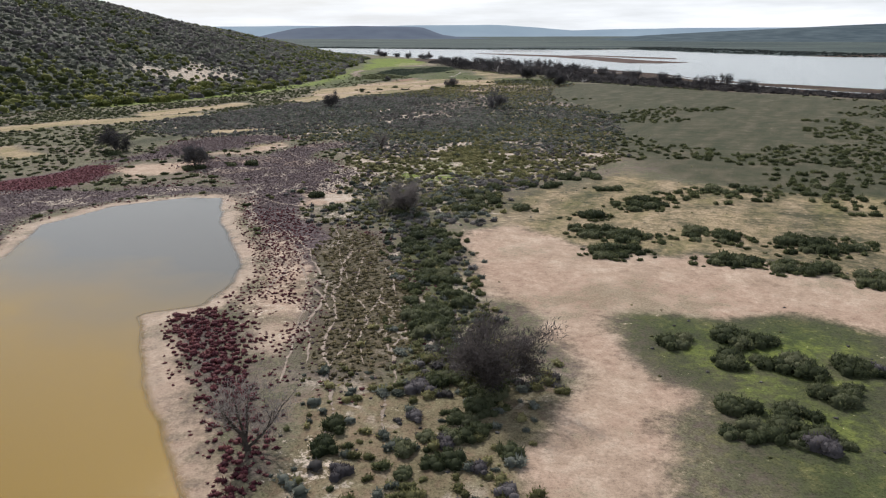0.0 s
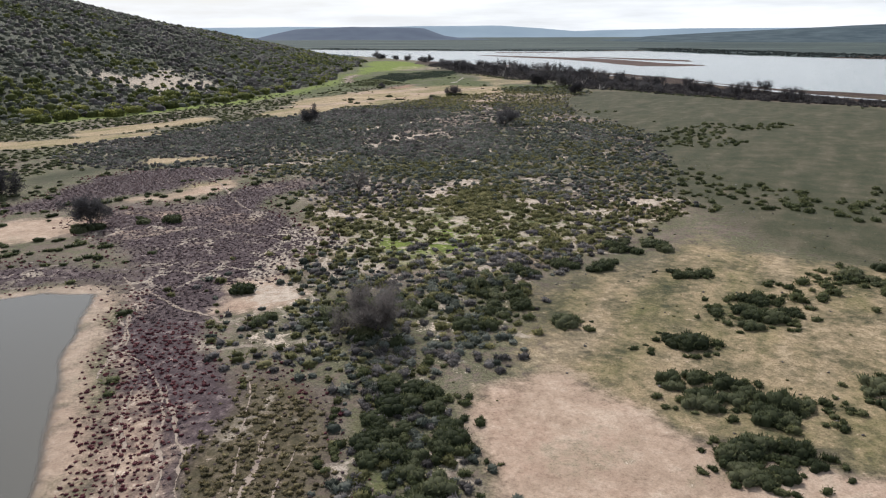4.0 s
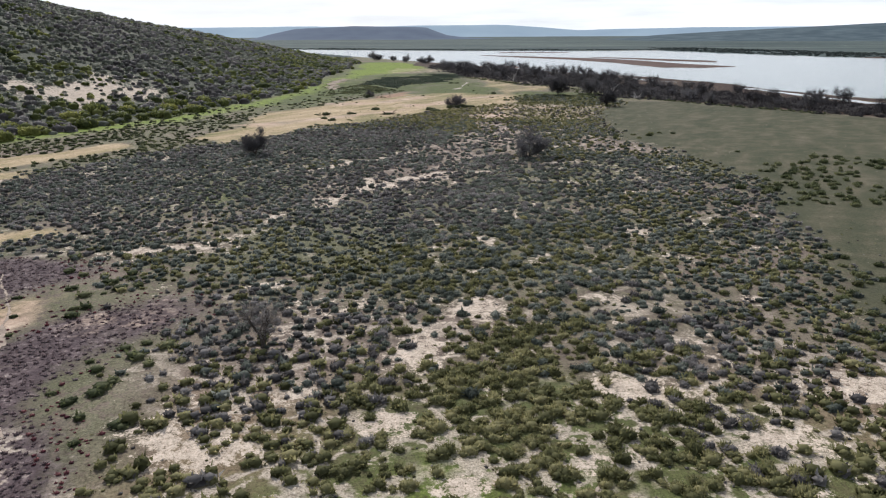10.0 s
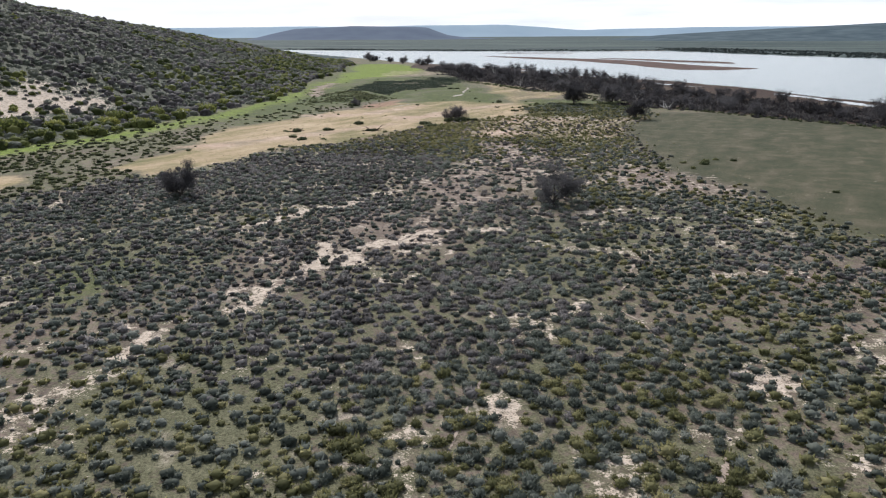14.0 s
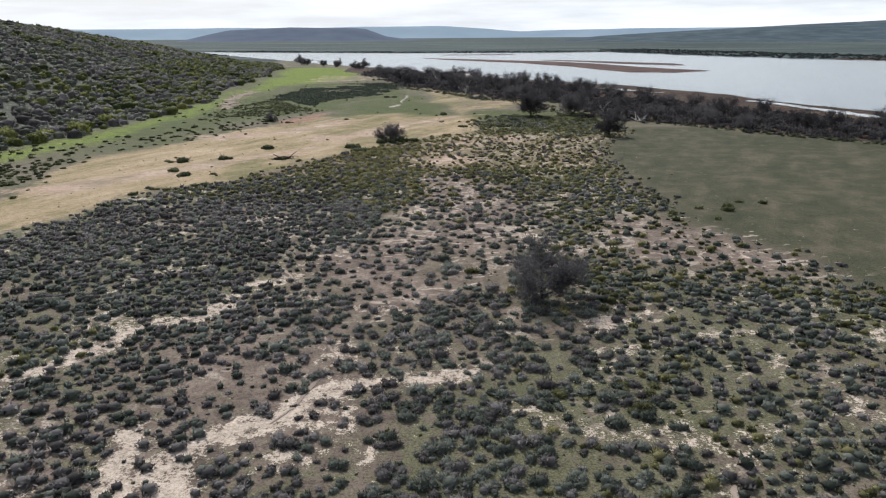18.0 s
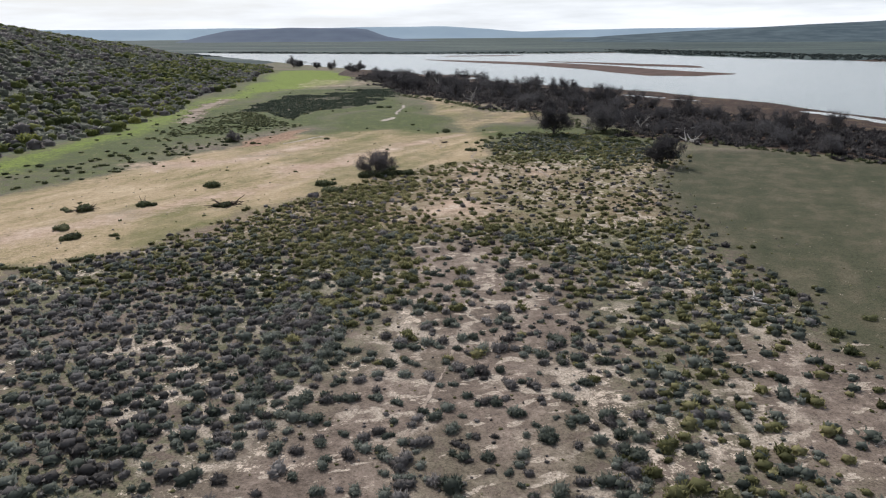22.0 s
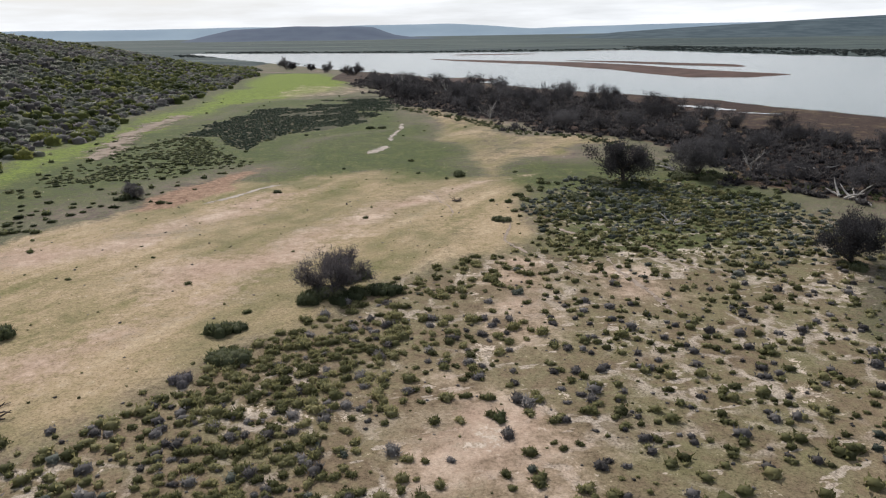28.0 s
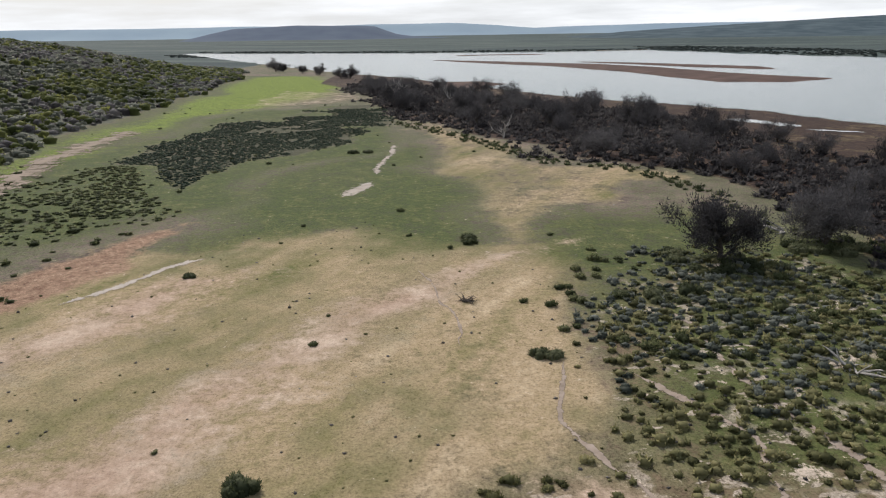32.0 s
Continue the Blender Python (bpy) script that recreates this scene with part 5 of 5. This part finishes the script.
for i, (x, y, s, m, label) in enumerate((
    (29.6, 208.3, 1.5, DEAD, "bleached fallen tree among shrubs"),
    (-12.8, 240.5, 1.3, DEADDARK, "dark heap of fallen branches on dry meadow"),
    (-27.5, 239.5, 1.0, DEADDARK, "dark heap of fallen branches on dry meadow"),
    (-21.5, 241.5, 0.8, DEADDARK, "dark heap of fallen branches on dry meadow"),
    (14, 283, 0.6, DEADDARK, "weathered branch lying on straw"),
    (33, 271.5, 1.2, DEAD, "bleached branches by a dark tree"),
    (55, 279, 2.2, DEAD, "bleached fallen tree in the lakeside belt"),
    (43, 297, 1.6, DEAD, "bleached branches in the lakeside belt"),
    (60, 294, 1.8, DEAD, "bleached branches in the lakeside belt"),
)):
    dead_branches(x, y, s, m, 500 + i, label)


# ---- trails, pans, track ----
def strip(name, line, width, material, label, seed, up=0.025, wander=1.0, step=0.25):
    """A worn strip laid along a line; its material frays it towards the edges."""
    p = np.array(line, float)
    t = np.concatenate([[0], np.cumsum(np.hypot(*np.diff(p, axis=0).T))])
    s = np.arange(0, t[-1], step)
    x, y = np.interp(s, t, p[:, 0]), np.interp(s, t, p[:, 1])
    off = seed * 13.7
    x, y = x + wander * 2 * (fbm(s, s * 0 + off, 6.0, 600, 4) - 0.5), y + wander * 2 * (fbm(s, s * 0 + off + 40, 6.0, 600, 4) - 0.5)
    dx, dy = np.gradient(x), np.gradient(y)
    n = np.hypot(dx, dy) + 1e-6
    w = width * (0.5 + fbm(s, s * 0 + off + 80, 2.5, 610, 3)) * np.clip(np.minimum(s, s[-1] - s) / 1.5 + 0.1, 0.1, 1)
    rows, edge = [], []
    for k in (-1.0, 0.0, 1.0):
        vx, vy = x - k * w * dy / n, y + k * w * dx / n
        rows.append(np.stack([vx, vy, ground_z(vx, vy) + up], -1))
        edge.append(np.full(len(s), 1 - abs(k)))
    i = np.arange(len(s) - 1)
    f = np.concatenate([np.stack([i, i + 1, i + 1 + len(s), i + len(s)], -1)[:, ::-1] + j * len(s) for j in (0, 1)])
    return tagged(new(name, mesh_from(name, np.concatenate(rows), f, material, {"edge": np.concatenate(edge)}, True)), label, "path" if "pool" not in name else "pool", kind="structure")


for i, (line, width) in enumerate((
    ([(-8, 62), (-8, 49), (-7, 40), (-6, 33), (-5.5, 28)], 0.28),
    ([(-7, 59), (-7, 50), (-4, 45), (-3.5, 38)], 0.17),
    ([(-5, 54), (-3, 44), (-3, 36), (-3, 29)], 0.24),
    ([(-22, 76), (-12, 59), (-9, 50), (-8, 36)], 0.26),
    ([(-11, 67), (-8, 54), (-6, 47), (-4, 41)], 0.17),
    ([(-6, 44), (-6, 39), (-7, 33)], 0.2),
    ([(-9.5, 46), (-9, 38), (-9, 34)], 0.2),
    ([(-15, 66), (-11, 54), (-8, 45)], 0.2),
    ([(-17, 66), (-13, 54), (-13, 47)], 0.2),
    ([(-2.6, 56), (-4.5, 50), (-5.5, 44), (-4.5, 36)], 0.15),
    ([(-25, 84), (-22, 78), (-20, 72), (-19, 66)], 0.45),
    ([(-22, 80), (-17, 76), (-14, 74), (-12, 72)], 0.3),
    ([(-30, 95), (-24, 99), (-20, 96), (-15, 94)], 0.25),
    ([(8, 101), (4, 96), (2, 90), (-1, 86), (-2, 80)], 0.45),
    ([(14, 133), (11, 127), (7, 123), (6, 118)], 0.45),
    ([(2, 132), (4, 140), (6, 146), (4, 152)], 0.25),
    ([(15, 140), (13, 150), (17, 160)], 0.25),
    ([(9, 205), (7, 198), (5, 191), (4, 186)], 0.28),
    ([(-6, 190), (-2, 180), (0, 172), (-3, 165)], 0.28),
    ([(22, 256), (19, 262), (17, 268), (18, 274)], 0.3),
    ([(26, 250), (24, 258), (25, 266), (22, 272)], 0.5),
    ([(11, 290), (13, 282), (13, 276)], 0.2),
    ([(27, 281), (27.2, 276), (27, 272), (27.5, 268), (28.5, 264), (30, 258)], 0.5),
    ([(-34, 128), (-28, 118), (-24, 110), (-20, 104)], 0.3),
)):
    strip("animal_trail", line, 0.75 * width, TRAIL, "narrow winding animal trail of trodden pale sand", i)
strip("dirt_track", [(-37, 316), (-40, 330), (-42.5, 345), (-42.5, 360), (-41.5, 376)], 4.4, TRACK, "worn bare dirt track beside the hill", 40, 0.06, 1.5)
for i, (line, width) in enumerate((([(-14, 285), (-11, 288.5), (-9, 292), (-6.5, 294.5)], 0.75), ([(3.5, 316), (5.5, 321), (6.5, 324)], 1.8), ([(6.5, 328), (7.2, 334), (8, 342), (8.3, 352)], 0.9), ([(-3, 386), (0, 384), (3, 386)], 1.8))):
    strip("mud_pan", line, 0.9 * width, PAN, "pale dried mud pan on the green flat", 60 + i)
for i, (line, width) in enumerate((([(76, 381), (81, 374), (84, 367)], 4.0), ([(84, 364), (92, 359)], 1.6), ([(105, 330), (109, 305), (113, 280), (120, 252), (128, 230), (142, 212)], 5.5))):
    strip("shore_pool", line, 0.9 * width, POOL_WATER, "shallow pale pool on the lake's mud shore", 70 + i, 0.1, 2.0, 0.6)


# ---- mudbanks in the lake, distance ----
def bank(name, outline, x0, y0, x1, y1, step, label):
    x, y, f = sheet(np.arange(x0, x1, step), np.arange(y0, y1, step))
    d = edge_distance(outline, x, y) + 4 * (fbm(x, y, 18, 620, 3) - 0.5) + 4
    keep = (d[f] > -4).any(1)
    z = LAKE_Z + np.clip(d * 0.06, -0.3, 0.35)
    used, back = np.unique(f[keep], return_inverse=True)
    tagged(new(name, mesh_from(name, np.stack([x, y, z], -1)[used], back.reshape(-1, 4), ISLET, smooth=True)), label, "mudbank", kind="structure")


bank("mudbank", [(36, 735), (90, 672), (118, 640), (135, 600), (146, 545), (166, 497), (146, 486), (126, 492), (116, 560), (95, 625), (62, 680)], 20, 470, 200, 760, 3, "long low red-brown mudbank in the lake")
bank("mudbank", [(120, 672), (150, 640), (184, 585), (180, 565), (160, 590), (138, 640)], 100, 540, 200, 690, 3, "low red-brown mudbank in the lake")
bank("mudbank", [(20, 512), (38, 512), (44, 500), (34, 488), (22, 500)], 10, 480, 55, 525, 2, "red-brown mud spit at the lake shore")
bank("mudbank", [(60, 835), (120, 830), (125, 822), (60, 825)], 40, 810, 140, 850, 4, "thin far mudbank in the lake")


def ridge(name, crest, y, depth, material, label, seed):
    """A far rise: crest heights along x, falling to the plain in front and behind."""
    c = np.array(crest, float)
    x = np.linspace(c[0, 0], c[-1, 0], 160)
    h = np.interp(x, c[:, 0], c[:, 1]) * (1 + 0.06 * (fbm(x, x * 0, 140, seed, 3) - 0.5))
    prof = [(-1, 0.0), (-0.75, 0.12), (-0.45, 0.45), (-0.25, 0.8), (-0.1, 0.96), (0, 1.0), (1, 0.0)]
    v = []
    for d, k in prof:
        v.append(np.stack([x, y + d * depth * (1 + 0.3 * (fbm(x, x * 0 + d * 50, 260, seed + 5, 3) - 0.5)), -6 + (h + 6) * k], -1))
    n = len(x)
    i = np.arange(n - 1)
    f = np.concatenate([np.stack([i + r * n, i + 1 + r * n, i + 1 + (r + 1) * n, i + (r + 1) * n], -1) for r in range(len(prof) - 1)])
    return tagged(new(name, mesh_from(name, np.concatenate(v), f, material, smooth=True)), label, "hill", kind="structure")


strip("far_beach", [(188, 893), (215, 895), (238, 894)], 3.0, TRAIL, "thin pale beach on the far shore", 90, 0.3, 1.0, 1.0)
ridge("backdrop_mesa", [(-700, 0), (-620, 20), (-540, 36), (-430, 41), (-330, 45), (-230, 43), (-110, 42), (-72, 39), (-38, 26), (0, 13), (60, 5), (260, -4)], 2700, 420, HAZY_MESA, "flat-topped dark green hill in the distance, blued by painted haze", 700)
ridge("backdrop_ridge", [(-4600, 60), (-3000, 66), (-2300, 62), (-1400, 60), (-1000, 64), (-500, 62), (-200, 66), (100, 68), (330, 70), (600, 52), (820, 34), (1100, 42), (1700, 50), (2600, 52), (3600, 50)], 4600, 500, HAZY_RIDGE, "ridge on the horizon, pale blue with painted haze", 710)
ridge("backdrop_rise", [(200, -9), (420, -2), (560, 12), (800, 24), (1100, 38), (1500, 52), (2200, 70), (3200, 80)], 2000, 700, HAZY_RISE, "long wooded dark green rise beyond the lake, blued by painted haze", 720)
